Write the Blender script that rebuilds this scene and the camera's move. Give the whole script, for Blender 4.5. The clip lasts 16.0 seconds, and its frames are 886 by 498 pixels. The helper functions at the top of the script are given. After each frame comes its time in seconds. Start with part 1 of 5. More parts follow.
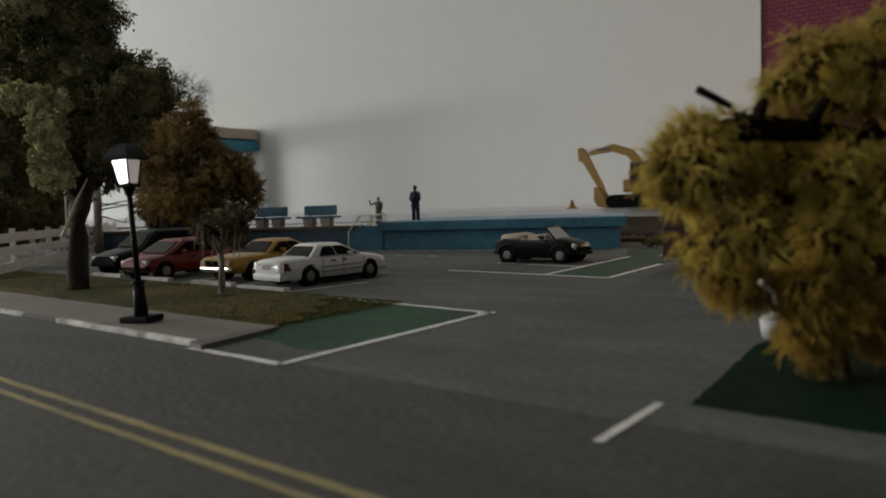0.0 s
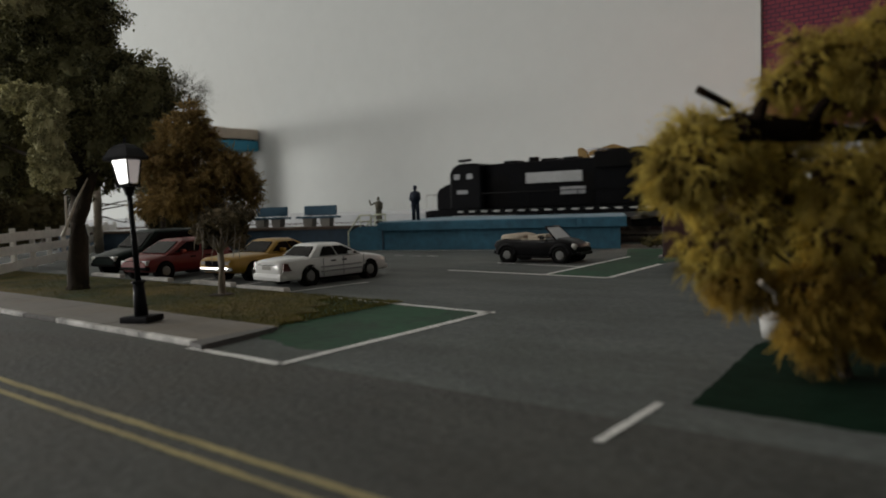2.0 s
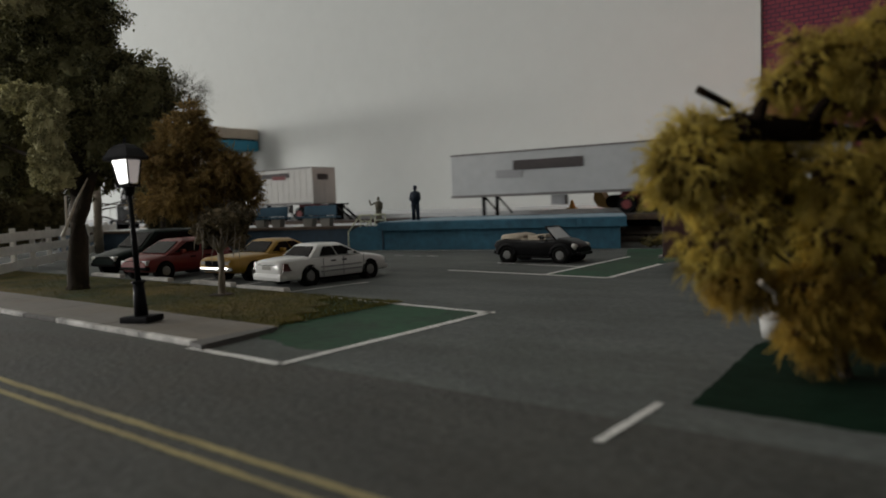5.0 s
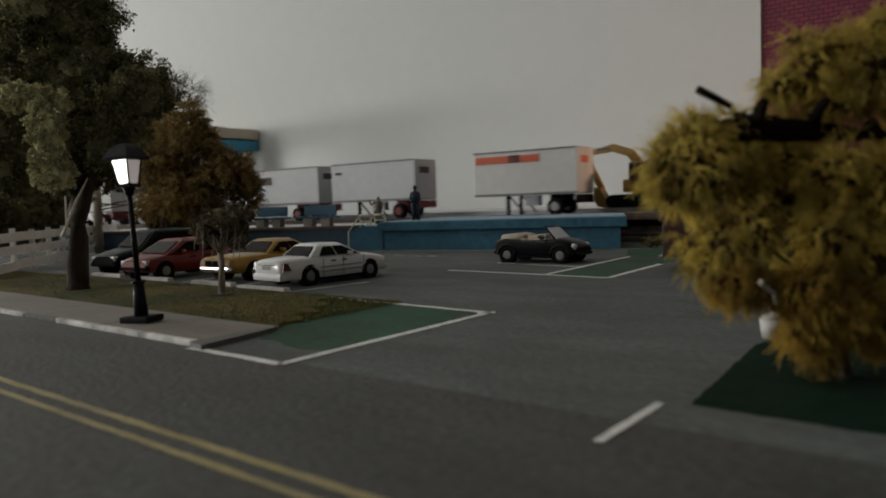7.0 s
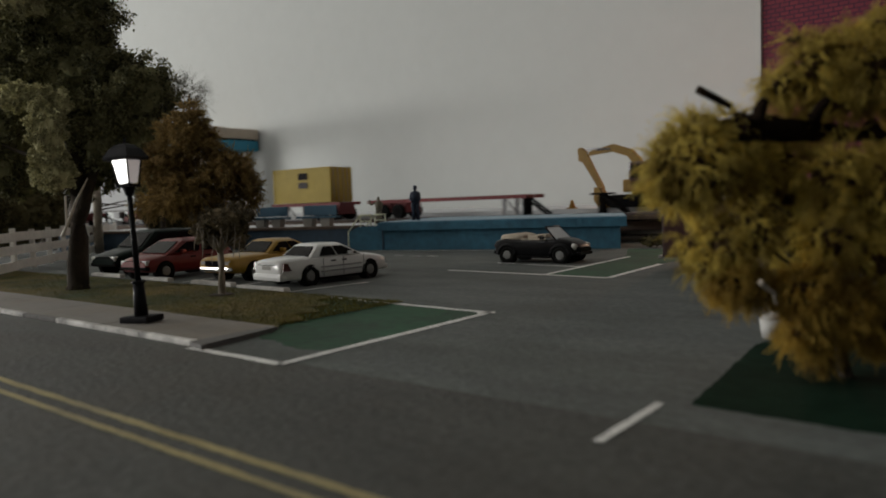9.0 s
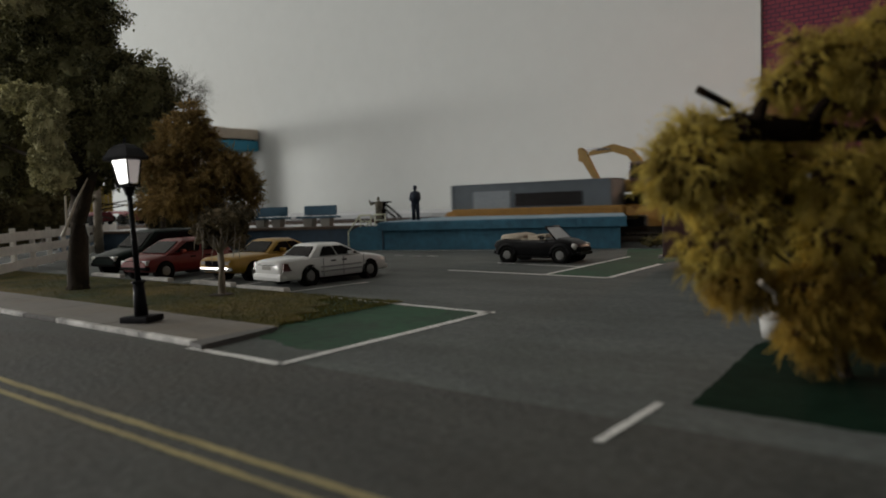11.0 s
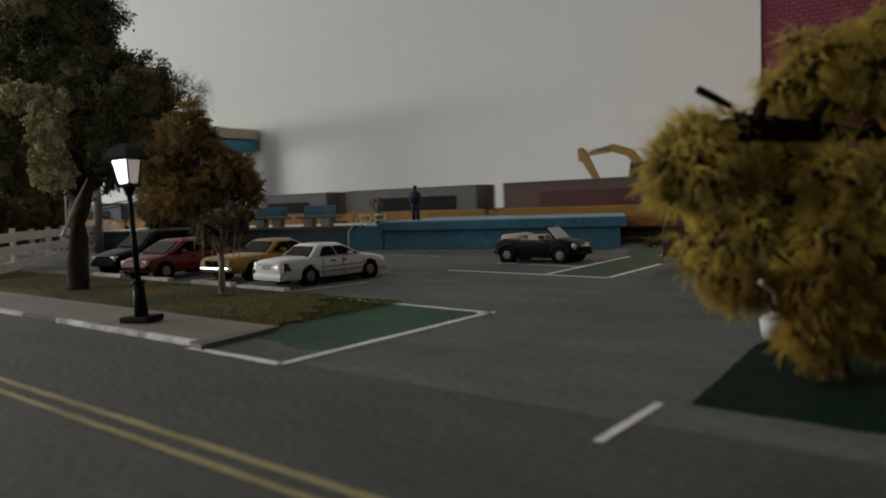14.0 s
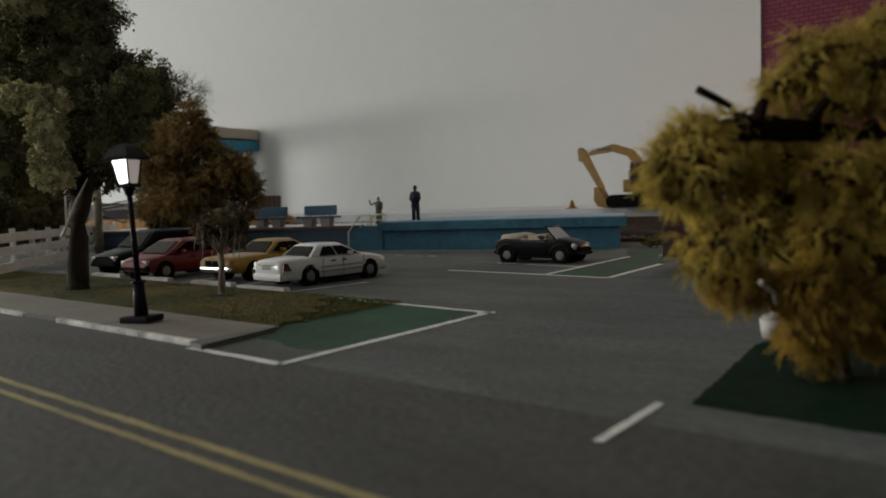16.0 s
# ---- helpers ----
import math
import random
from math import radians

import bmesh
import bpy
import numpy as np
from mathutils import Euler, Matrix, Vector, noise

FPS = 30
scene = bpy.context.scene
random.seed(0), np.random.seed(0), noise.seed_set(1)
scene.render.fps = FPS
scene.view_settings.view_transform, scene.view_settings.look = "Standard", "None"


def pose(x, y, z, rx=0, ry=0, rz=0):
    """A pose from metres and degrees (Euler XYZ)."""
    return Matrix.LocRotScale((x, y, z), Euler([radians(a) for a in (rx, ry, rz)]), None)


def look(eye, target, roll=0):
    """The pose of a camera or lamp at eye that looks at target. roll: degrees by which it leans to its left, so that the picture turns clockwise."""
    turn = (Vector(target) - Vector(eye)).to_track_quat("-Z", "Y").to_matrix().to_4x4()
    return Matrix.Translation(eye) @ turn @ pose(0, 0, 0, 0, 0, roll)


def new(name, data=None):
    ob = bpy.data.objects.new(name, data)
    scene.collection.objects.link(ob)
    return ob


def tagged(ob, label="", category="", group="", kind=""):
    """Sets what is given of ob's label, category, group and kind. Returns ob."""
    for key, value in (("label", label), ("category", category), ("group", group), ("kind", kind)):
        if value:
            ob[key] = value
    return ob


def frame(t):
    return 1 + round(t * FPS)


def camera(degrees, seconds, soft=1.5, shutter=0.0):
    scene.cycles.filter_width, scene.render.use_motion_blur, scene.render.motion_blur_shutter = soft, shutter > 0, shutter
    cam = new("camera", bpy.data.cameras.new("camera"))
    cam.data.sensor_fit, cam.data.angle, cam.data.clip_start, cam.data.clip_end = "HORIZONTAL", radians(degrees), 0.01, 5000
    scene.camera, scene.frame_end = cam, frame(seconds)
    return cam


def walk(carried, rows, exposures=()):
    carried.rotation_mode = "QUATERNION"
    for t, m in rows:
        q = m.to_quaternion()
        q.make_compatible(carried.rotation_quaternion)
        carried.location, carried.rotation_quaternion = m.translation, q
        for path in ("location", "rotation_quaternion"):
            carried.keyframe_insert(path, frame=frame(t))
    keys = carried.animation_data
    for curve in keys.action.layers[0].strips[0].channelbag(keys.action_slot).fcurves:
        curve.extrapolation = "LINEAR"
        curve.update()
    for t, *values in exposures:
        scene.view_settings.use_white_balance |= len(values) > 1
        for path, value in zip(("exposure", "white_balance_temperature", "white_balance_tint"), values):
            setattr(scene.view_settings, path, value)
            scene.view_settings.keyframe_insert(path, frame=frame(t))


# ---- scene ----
K = 1 / 87.1          # the layout is a model: lengths below are full-size metres, times K


def at(x, y, z=0.0, rz=0.0, rx=0.0, ry=0.0):
    return pose(x * K, y * K, z * K, rx, ry, rz)


# ---- camera ----
cam = camera(63.77, 16.0, soft=1.8, shutter=0.5)
cam.data.dof.use_dof, cam.data.dof.focus_distance, cam.data.dof.aperture_fstop = True, 0.27, 27.0
EYE = pose(0, 0, 2.471 * K, 90 - 3.683, 0, 38.851) @ pose(0, 0, 0, 0, 0, -2.091)
walk(cam, [(0.0, EYE), (16.0, EYE)])
scene.view_settings.exposure = 0.0

# ---- world and room light ----
world = bpy.data.worlds.new("world")
scene.world = world
world.use_nodes = True
wn = world.node_tree.nodes
wn["Background"].inputs["Color"].default_value = (0.75, 0.8, 0.9, 1)
wn["Background"].inputs["Strength"].default_value = 0.3


def area(name, m, sx, sy, watts, colour):
    d = bpy.data.lights.new(name, "AREA")
    d.shape, d.size, d.size_y, d.energy, d.color = "RECTANGLE", sx, sy, watts, colour
    ob = new(name, d)
    ob.matrix_world = m
    return ob


# daylight through the windows in the wall behind the camera and the left wall
area("window_light_south", look((-2.75, -2.3, 0.62), (-0.1, 0.3, 0.03)), 1.1, 0.9, 36.0, (1.0, 0.985, 0.94))
area("window_light_west", look((-4.3, -0.12, 0.17), (-0.2, 0.45, 0.1)), 0.5, 0.3, 80, (1.0, 0.985, 0.94))

# unseen overhead lamp, added as fill for the ground and near sides
area("overhead_fill_light", look((-0.95, -0.8, 1.42), (-0.2, 0.2, 0.0)), 0.5, 0.5, 4.5, (1.0, 0.985, 0.94))

# warm lamp on the brick building beside the track
d = bpy.data.lights.new("building_lamp_light", "POINT")
d.energy, d.color, d.shadow_soft_size = 0.2, (1.0, 0.66, 0.45), 0.006
new("building_lamp_light", d).location = (-12.55 * K, 45.4 * K, 6.6 * K)


# ---- materials ----
def mat(name, colour, rough=0.6, metal=0.0, vary=0.18, grain=6.0, patch=0.5, bump=0.15, second=None, coat=0.0,
        emit=0.0, spread=0.0, alpha=1.0, stretch=None, thin=0.0):
    """A surface with fine grain and broad patches; grain and patch are per full-size metre."""
    m = bpy.data.materials.new(name)
    m.use_nodes = True
    t = m.node_tree
    b = t.nodes["Principled BSDF"]
    b.inputs["Roughness"].default_value = rough
    b.inputs["Metallic"].default_value = metal
    b.inputs["Coat Weight"].default_value = coat
    if max(colour) < 0.035:
        b.inputs["Specular IOR Level"].default_value = 0.05
    co = t.nodes.new("ShaderNodeTexCoord")
    n1 = t.nodes.new("ShaderNodeTexNoise")
    n1.inputs["Scale"].default_value = grain / K
    n1.inputs["Detail"].default_value = 4
    n2 = t.nodes.new("ShaderNodeTexNoise")
    n2.inputs["Scale"].default_value = patch / K
    n2.inputs["Detail"].default_value = 3
    t.links.new(co.outputs["Object"], n1.inputs["Vector"])
    if stretch:
        mp = t.nodes.new("ShaderNodeMapping")
        mp.inputs["Scale"].default_value = stretch
        t.links.new(co.outputs["Object"], mp.inputs["Vector"])
        t.links.new(mp.outputs["Vector"], n2.inputs["Vector"])
    else:
        t.links.new(co.outputs["Object"], n2.inputs["Vector"])
    add = t.nodes.new("ShaderNodeMath")
    add.operation = "ADD"
    t.links.new(n1.outputs["Fac"], add.inputs[0])
    t.links.new(n2.outputs["Fac"], add.inputs[1])
    src = add.outputs[0]
    if spread:
        gi = t.nodes.new("ShaderNodeNewGeometry")
        ma = t.nodes.new("ShaderNodeMath")
        ma.operation = "MULTIPLY_ADD"
        ma.inputs[1].default_value = spread
        t.links.new(gi.outputs["Random Per Island"], ma.inputs[0])
        t.links.new(src, ma.inputs[2])
        src = ma.outputs[0]
    r = t.nodes.new("ShaderNodeValToRGB")
    lo = [c * (1 - vary) for c in colour]
    hi = [min(1, c * (1 + vary)) for c in colour]
    r.color_ramp.elements[0].position = 0.3
    r.color_ramp.elements[0].color = (*lo, 1)
    r.color_ramp.elements[1].position = 0.7
    r.color_ramp.elements[1].color = (*(second or hi), 1)
    half = t.nodes.new("ShaderNodeMath")
    half.operation = "MULTIPLY"
    half.inputs[1].default_value = 1 / (2 + spread)
    t.links.new(src, half.inputs[0])
    t.links.new(half.outputs[0], r.inputs["Fac"])
    t.links.new(r.outputs["Color"], b.inputs["Base Color"])
    if bump:
        bp = t.nodes.new("ShaderNodeBump")
        bp.inputs["Strength"].default_value = bump
        bp.inputs["Distance"].default_value = 0.0006
        t.links.new(n1.outputs["Fac"], bp.inputs["Height"])
        t.links.new(bp.outputs["Normal"], b.inputs["Normal"])
    if emit:
        b.inputs["Emission Color"].default_value = (*colour, 1)
        b.inputs["Emission Strength"].default_value = emit
    b.inputs["Alpha"].default_value = alpha
    if thin:
        tl = t.nodes.new("ShaderNodeBsdfTranslucent")
        t.links.new(r.outputs["Color"], tl.inputs["Color"])
        mx = t.nodes.new("ShaderNodeMixShader")
        mx.inputs["Fac"].default_value = thin
        t.links.new(b.outputs["BSDF"], mx.inputs[1])
        t.links.new(tl.outputs["BSDF"], mx.inputs[2])
        t.links.new(mx.outputs["Shader"], t.nodes["Material Output"].inputs["Surface"])
    return m


def brick_mat(name, c1, c2, mortar, width, height):
    m = mat(name, c1, 0.85)
    t = m.node_tree
    b = t.nodes["Principled BSDF"]
    k = t.nodes.new("ShaderNodeTexBrick")
    k.inputs["Color1"].default_value = (*c1, 1)
    k.inputs["Color2"].default_value = (*c2, 1)
    k.inputs["Mortar"].default_value = (*mortar, 1)
    k.inputs["Scale"].default_value = 1 / K
    k.inputs["Brick Width"].default_value = width
    k.inputs["Row Height"].default_value = height
    k.inputs["Mortar Size"].default_value = height * 0.13
    co = t.nodes.new("ShaderNodeTexCoord")
    sep = t.nodes.new("ShaderNodeSeparateXYZ")
    com = t.nodes.new("ShaderNodeCombineXYZ")
    sm = t.nodes.new("ShaderNodeMath")
    t.links.new(co.outputs["Object"], sep.inputs[0])
    t.links.new(sep.outputs["X"], sm.inputs[0])
    t.links.new(sep.outputs["Y"], sm.inputs[1])
    t.links.new(sm.outputs[0], com.inputs["X"])
    t.links.new(sep.outputs["Z"], com.inputs["Y"])
    t.links.new(com.outputs[0], k.inputs["Vector"])
    t.links.new(k.outputs["Color"], b.inputs["Base Color"])
    return m


def worn(m, tint, pale, share):
    """Adds broad tinted stains and thin pale scuffs to a ground material."""
    t = m.node_tree
    b = t.nodes["Principled BSDF"]
    src = b.inputs["Base Color"].links[0].from_socket
    co = t.nodes.new("ShaderNodeTexCoord")
    for scale, stretch, lo, hi, colour, amount in ((0.22, (1, 1, 1), 0.46, 0.68, tint, share), (0.8, (0.16, 1, 1), 0.6, 0.72, pale, share * 0.55), (1.7, (1, 0.25, 1), 0.64, 0.72, pale, share * 0.4),
                                                  (0.45, (0.4, 1, 1), 0.57, 0.72, [c * 0.45 for c in tint], share * 0.8)):
        mp = t.nodes.new("ShaderNodeMapping")
        mp.inputs["Scale"].default_value = stretch
        mp.inputs["Location"].default_value = (scale, 1.7 * scale, 0)
        n = t.nodes.new("ShaderNodeTexNoise")
        n.inputs["Scale"].default_value = scale / K
        n.inputs["Detail"].default_value = 6
        n.inputs["Roughness"].default_value = 0.65
        r = t.nodes.new("ShaderNodeMapRange")
        r.inputs["From Min"].default_value, r.inputs["From Max"].default_value, r.inputs["To Max"].default_value = lo, hi, amount
        x = t.nodes.new("ShaderNodeMix")
        x.data_type = "RGBA"
        x.inputs["B"].default_value = (*colour, 1)
        t.links.new(co.outputs["Object"], mp.inputs["Vector"])
        t.links.new(mp.outputs["Vector"], n.inputs["Vector"])
        t.links.new(n.outputs["Fac"], r.inputs["Value"])
        t.links.new(r.outputs["Result"], x.inputs["Factor"])
        t.links.new(src, x.inputs["A"])
        src = x.outputs["Result"]
    t.links.new(src, b.inputs["Base Color"])
    return m


ASPHALT = mat("asphalt_paint", (0.102, 0.113, 0.108), 0.85, vary=0.42, grain=6, patch=0.9, bump=0.4, stretch=(0.35, 1, 1))
ROADWAY = mat("road_paint", (0.063, 0.065, 0.059), 0.85, vary=0.42, grain=7, patch=0.9, bump=0.4, stretch=(0.3, 1, 1))
worn(ASPHALT, (0.06, 0.07, 0.06), (0.14, 0.155, 0.15), 0.7)
worn(ROADWAY, (0.066, 0.058, 0.045), (0.085, 0.088, 0.08), 0.6)
CONCRETE = mat("sidewalk_concrete", (0.2, 0.185, 0.165), 0.9, vary=0.14, grain=5, patch=0.4, bump=0.3)
worn(CONCRETE, (0.2, 0.155, 0.1), (0.3, 0.28, 0.24), 0.5)
STOP = mat("wheel_stop_paint", (0.55, 0.53, 0.5), 0.85, vary=0.3, grain=6, patch=1.5)
KERB = mat("kerb_concrete", (0.13, 0.125, 0.12), 0.9, vary=0.3, grain=8, patch=0.7)
WHITE_LINE = mat("white_line_paint", (0.74, 0.74, 0.72), 0.7, vary=0.25, grain=9, patch=1.2, bump=0.1)
KERB_WHITE = mat("worn_white_kerb_paint", (0.5, 0.49, 0.47), 0.8, vary=0.65, grain=3, patch=1.6, bump=0.3)
YELLOW_LINE = worn(mat("yellow_line_paint", (0.36, 0.3, 0.14), 0.8, vary=0.35, grain=9, patch=1.0, bump=0.1), (0.2, 0.18, 0.13), (0.17, 0.16, 0.14), 0.8)
PANEL = mat("weathered_white_panel", (0.45, 0.45, 0.45), 0.7, vary=0.2)
GREEN_PAINT = mat("green_ground_paint", (0.02, 0.06, 0.035), 0.85, vary=0.45, grain=4, patch=0.6, second=(0.02, 0.1, 0.045))
worn(GREEN_PAINT, (0.05, 0.062, 0.046), (0.012, 0.1, 0.035), 0.65)
# island green with the shade under the golden tree put into the colour
GREEN_SHADED = worn(mat("shaded_green_ground_paint", (0.009, 0.025, 0.015), 0.9, vary=0.45, grain=4, patch=0.6), (0.012, 0.022, 0.015), (0.012, 0.035, 0.02), 0.6)
GRASS = mat("static_grass", (0.042, 0.068, 0.012), 0.95, vary=0.4, grain=3, patch=0.7, second=(0.23, 0.185, 0.03), spread=0.4, bump=0)
TURF = mat("turf_base", (0.04, 0.055, 0.012), 0.95, vary=0.4, grain=4, patch=0.4, second=(0.18, 0.12, 0.025))
worn(GRASS, (0.03, 0.065, 0.012), (0.26, 0.17, 0.025), 0.8)
worn(TURF, (0.022, 0.05, 0.01), (0.2, 0.13, 0.02), 0.85)
BLUE = mat("blue_platform_paint", (0.022, 0.1, 0.155), 0.75, vary=0.4, grain=3, patch=0.35, bump=0.5)
BLUE_DARK = mat("dark_blue_paint", (0.02, 0.045, 0.075), 0.75, vary=0.3, grain=3, patch=0.4)
BLUE_TOP = mat("pale_blue_deck_paint", (0.24, 0.35, 0.43), 0.7, vary=0.12, grain=2, patch=0.25)
BENCH_BLUE = mat("bench_blue_paint", (0.032, 0.095, 0.15), 0.65, vary=0.2)
BENCH_GREY = mat("bench_concrete", (0.26, 0.25, 0.23), 0.9)
PALE = mat("pale_ledge_plaster", (0.55, 0.57, 0.59), 0.85, vary=0.06, grain=1, patch=0.1)
WALL = mat("room_wall_paint", (0.47, 0.484, 0.475), 0.9, vary=0.03, grain=0.6, patch=0.03, bump=0.05)
ROOM = mat("room_paint", (0.55, 0.54, 0.52), 0.9, vary=0.05, grain=0.6, patch=0.05)
FLOOR = mat("room_floor_wood", (0.22, 0.15, 0.09), 0.5, vary=0.2, grain=0.5, patch=0.05)
BALLAST = mat("ballast", (0.07, 0.055, 0.045), 0.95, vary=0.5, grain=8, patch=0.5, bump=0.8)
RISER = mat("dark_timber_riser", (0.085, 0.058, 0.042), 0.9, vary=0.4, grain=3, patch=0.4)
TIE = mat("sleeper_brown", (0.05, 0.035, 0.025), 0.9, vary=0.3)
RAIL = mat("rail_steel", (0.3, 0.26, 0.22), 0.4, 0.9, vary=0.2)
BLACK = mat("black_paint", (0.005, 0.005, 0.006), 0.6, vary=0.3)
BLACK_DULL = mat("dull_black", (0.008, 0.0075, 0.0075), 0.85, vary=0.3)
RUBBER = mat("rubber", (0.012, 0.012, 0.012), 0.8, vary=0.2)
STEEL = mat("chrome", (0.7, 0.7, 0.7), 0.18, 1.0, vary=0.05, bump=0)
ALU = mat("silver_rim", (0.24, 0.24, 0.235), 0.4, 0.0, vary=0.15)
GLASS = mat("dark_glass", (0.011, 0.01, 0.01), 0.14, vary=0.1, bump=0)
GLASS_PALE = mat("clear_glass", (0.42, 0.46, 0.5), 0.08, vary=0.05, bump=0, coat=0.5)
CAR_WHITE = mat("white_car_paint", (0.84, 0.84, 0.83), 0.3, vary=0.03, coat=0.6, bump=0)
CAR_BLACK = mat("black_car_paint", (0.01, 0.01, 0.011), 0.3, vary=0.2, coat=0.12, bump=0)
CAR_RED = mat("red_car_paint", (0.17, 0.008, 0.006), 0.42, vary=0.2, coat=0.1, bump=0)
CAR_YELLOW = mat("yellow_car_paint", (0.42, 0.24, 0.025), 0.35, vary=0.12, coat=0.25, bump=0)
CAR_GREEN = mat("dark_green_car_paint", (0.005, 0.011, 0.009), 0.4, vary=0.15, coat=0.12, bump=0)
CAR_MAROON = mat("maroon_paint", (0.05, 0.012, 0.01), 0.4, vary=0.2, coat=0.4)
CREAM = mat("cream_canvas", (0.5, 0.43, 0.34), 0.85, vary=0.15)
TAIL = mat("red_lens", (0.1, 0.016, 0.012), 0.2, vary=0.1, coat=0.5, bump=0)
LENS = mat("clear_lens", (0.5, 0.49, 0.46), 0.15, vary=0.05, coat=0.5, bump=0)
TRIM = mat("grey_trim", (0.3, 0.3, 0.31), 0.5, vary=0.1)
TR_WHITE = mat("trailer_white", (0.55, 0.54, 0.52), 0.6, vary=0.07, grain=2, patch=0.3)
TR_SILVER = mat("trailer_silver", (0.42, 0.43, 0.44), 0.5, 0.0, vary=0.08, grain=2, patch=0.3)
TR_EDGE = mat("trailer_edge_rail", (0.16, 0.15, 0.15), 0.6)
RED = mat("red_chassis_paint", (0.16, 0.018, 0.02), 0.6, vary=0.25)
ORANGE = mat("orange_stripe_paint", (0.5, 0.09, 0.035), 0.6, vary=0.15)
DARKMARK = mat("dark_marking_paint", (0.05, 0.04, 0.04), 0.7, vary=0.3)
CONT_YELLOW = mat("container_yellow", (0.38, 0.28, 0.04), 0.6, vary=0.12, grain=2, patch=0.4)
WELL_YELLOW = mat("well_car_yellow", (0.3, 0.15, 0.025), 0.7, vary=0.25, grain=3, patch=0.4)
CONT_GREY = mat("container_grey", (0.12, 0.115, 0.11), 0.7, vary=0.12, grain=2, patch=0.3)
CONT_BLUE = mat("container_slate", (0.09, 0.105, 0.12), 0.7, vary=0.12, grain=2, patch=0.3)
CONT_BROWN = mat("container_brown", (0.11, 0.065, 0.055), 0.7, vary=0.15, grain=2, patch=0.3)
CONT_MARK = mat("container_marking", (0.025, 0.022, 0.022), 0.7, vary=0.3)
CONT_PALE = mat("container_pale_panel", (0.2, 0.22, 0.24), 0.7, vary=0.15)
CONT_RED = mat("container_maroon_panel", (0.075, 0.02, 0.018), 0.7, vary=0.2)
DIG_YELLOW = mat("digger_yellow", (0.23, 0.13, 0.018), 0.55, vary=0.2, grain=4, patch=0.8)
FENCE_W = mat("fence_white_paint", (0.74, 0.72, 0.68), 0.8, vary=0.15, grain=4, patch=0.6)
POST_BLACK = mat("lamp_post_black", (0.014, 0.014, 0.016), 0.45, vary=0.3)
LAMP_GLOW = mat("lamp_glass", (1.0, 0.98, 0.92), 0.3, vary=0.0, bump=0, emit=3.0)
LAMP_SIDE = mat("lamp_frosted_glass", (0.62, 0.56, 0.54), 0.3, vary=0.1, bump=0, emit=0.3)
BARK = mat("bark", (0.04, 0.03, 0.021), 0.95, vary=0.4, grain=5, patch=0.8, bump=0.8)
BARK_BLACK = mat("blackened_bark", (0.014, 0.009, 0.006), 0.95, vary=0.4, grain=5, patch=0.8, bump=0.8)
BARK_PALE = mat("pale_bark", (0.3, 0.26, 0.21), 0.95, vary=0.3, grain=5, patch=0.8, bump=0.8)
LEAF_DARK = mat("dark_foliage", (0.07, 0.074, 0.036), 0.95, vary=0.5, grain=1.0, patch=0.5, second=(0.3, 0.29, 0.14), spread=0.8, bump=0)
BARK_WHITE = mat("bleached_bark", (0.75, 0.7, 0.62), 0.9, vary=0.2, grain=5, patch=0.8)
LEAF_BUSH = mat("bush_foliage", (0.028, 0.03, 0.016), 0.95, vary=0.5, grain=1.0, patch=0.3, second=(0.1, 0.085, 0.04), spread=0.8, bump=0)
# olive clumps of the dark tree; lit-side brightness is put into their colour
LEAF_LIT_OLIVE = mat("olive_foliage", (0.36, 0.34, 0.17), 0.95, vary=0.3, grain=1.0, patch=0.3, second=(0.8, 0.76, 0.46), spread=0.8, bump=0)
LEAF_BROWN = mat("autumn_foliage", (0.13, 0.066, 0.02), 0.95, vary=0.5, grain=1.5, patch=1.3, second=(0.52, 0.37, 0.14), spread=0.35, bump=0, thin=0.3)
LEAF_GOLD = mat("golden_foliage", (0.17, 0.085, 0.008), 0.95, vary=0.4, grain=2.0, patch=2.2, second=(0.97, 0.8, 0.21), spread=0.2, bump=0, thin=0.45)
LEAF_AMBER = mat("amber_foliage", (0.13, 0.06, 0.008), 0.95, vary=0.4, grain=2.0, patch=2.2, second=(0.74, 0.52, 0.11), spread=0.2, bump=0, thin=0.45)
# dark cores of the golden tree: shade between fronds is put into this colour
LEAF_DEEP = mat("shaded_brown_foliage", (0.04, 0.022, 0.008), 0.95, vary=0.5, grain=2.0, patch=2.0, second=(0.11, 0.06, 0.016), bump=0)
LEAF_DULL = mat("dull_brown_foliage", (0.06, 0.05, 0.03), 0.95, vary=0.5, grain=1.5, patch=1.0, second=(0.26, 0.21, 0.13), spread=0.8, bump=0)
LEAF_GREY = mat("grey_feathery_foliage", (0.16, 0.15, 0.13), 0.95, vary=0.3, second=(0.26, 0.25, 0.22), spread=1.0, bump=0)
RED_BRICK = brick_mat("red_brick_sheet", (0.2, 0.03, 0.045), (0.15, 0.022, 0.04), (0.05, 0.012, 0.03), 0.5, 0.25)
STATION_CREAM = mat("station_cream_wall", (0.42, 0.36, 0.29), 0.85, vary=0.1)
STATION_TEAL = mat("station_teal_band", (0.03, 0.2, 0.3), 0.7, vary=0.2)
FIG_BLUE = mat("figure_blue_cloth", (0.016, 0.026, 0.048), 0.85, vary=0.2)
FIG_TAN = mat("figure_olive_cloth", (0.12, 0.11, 0.08), 0.85, vary=0.2)
RAIL_YELLOW = mat("pale_rail_paint", (0.58, 0.6, 0.45), 0.6, vary=0.2)


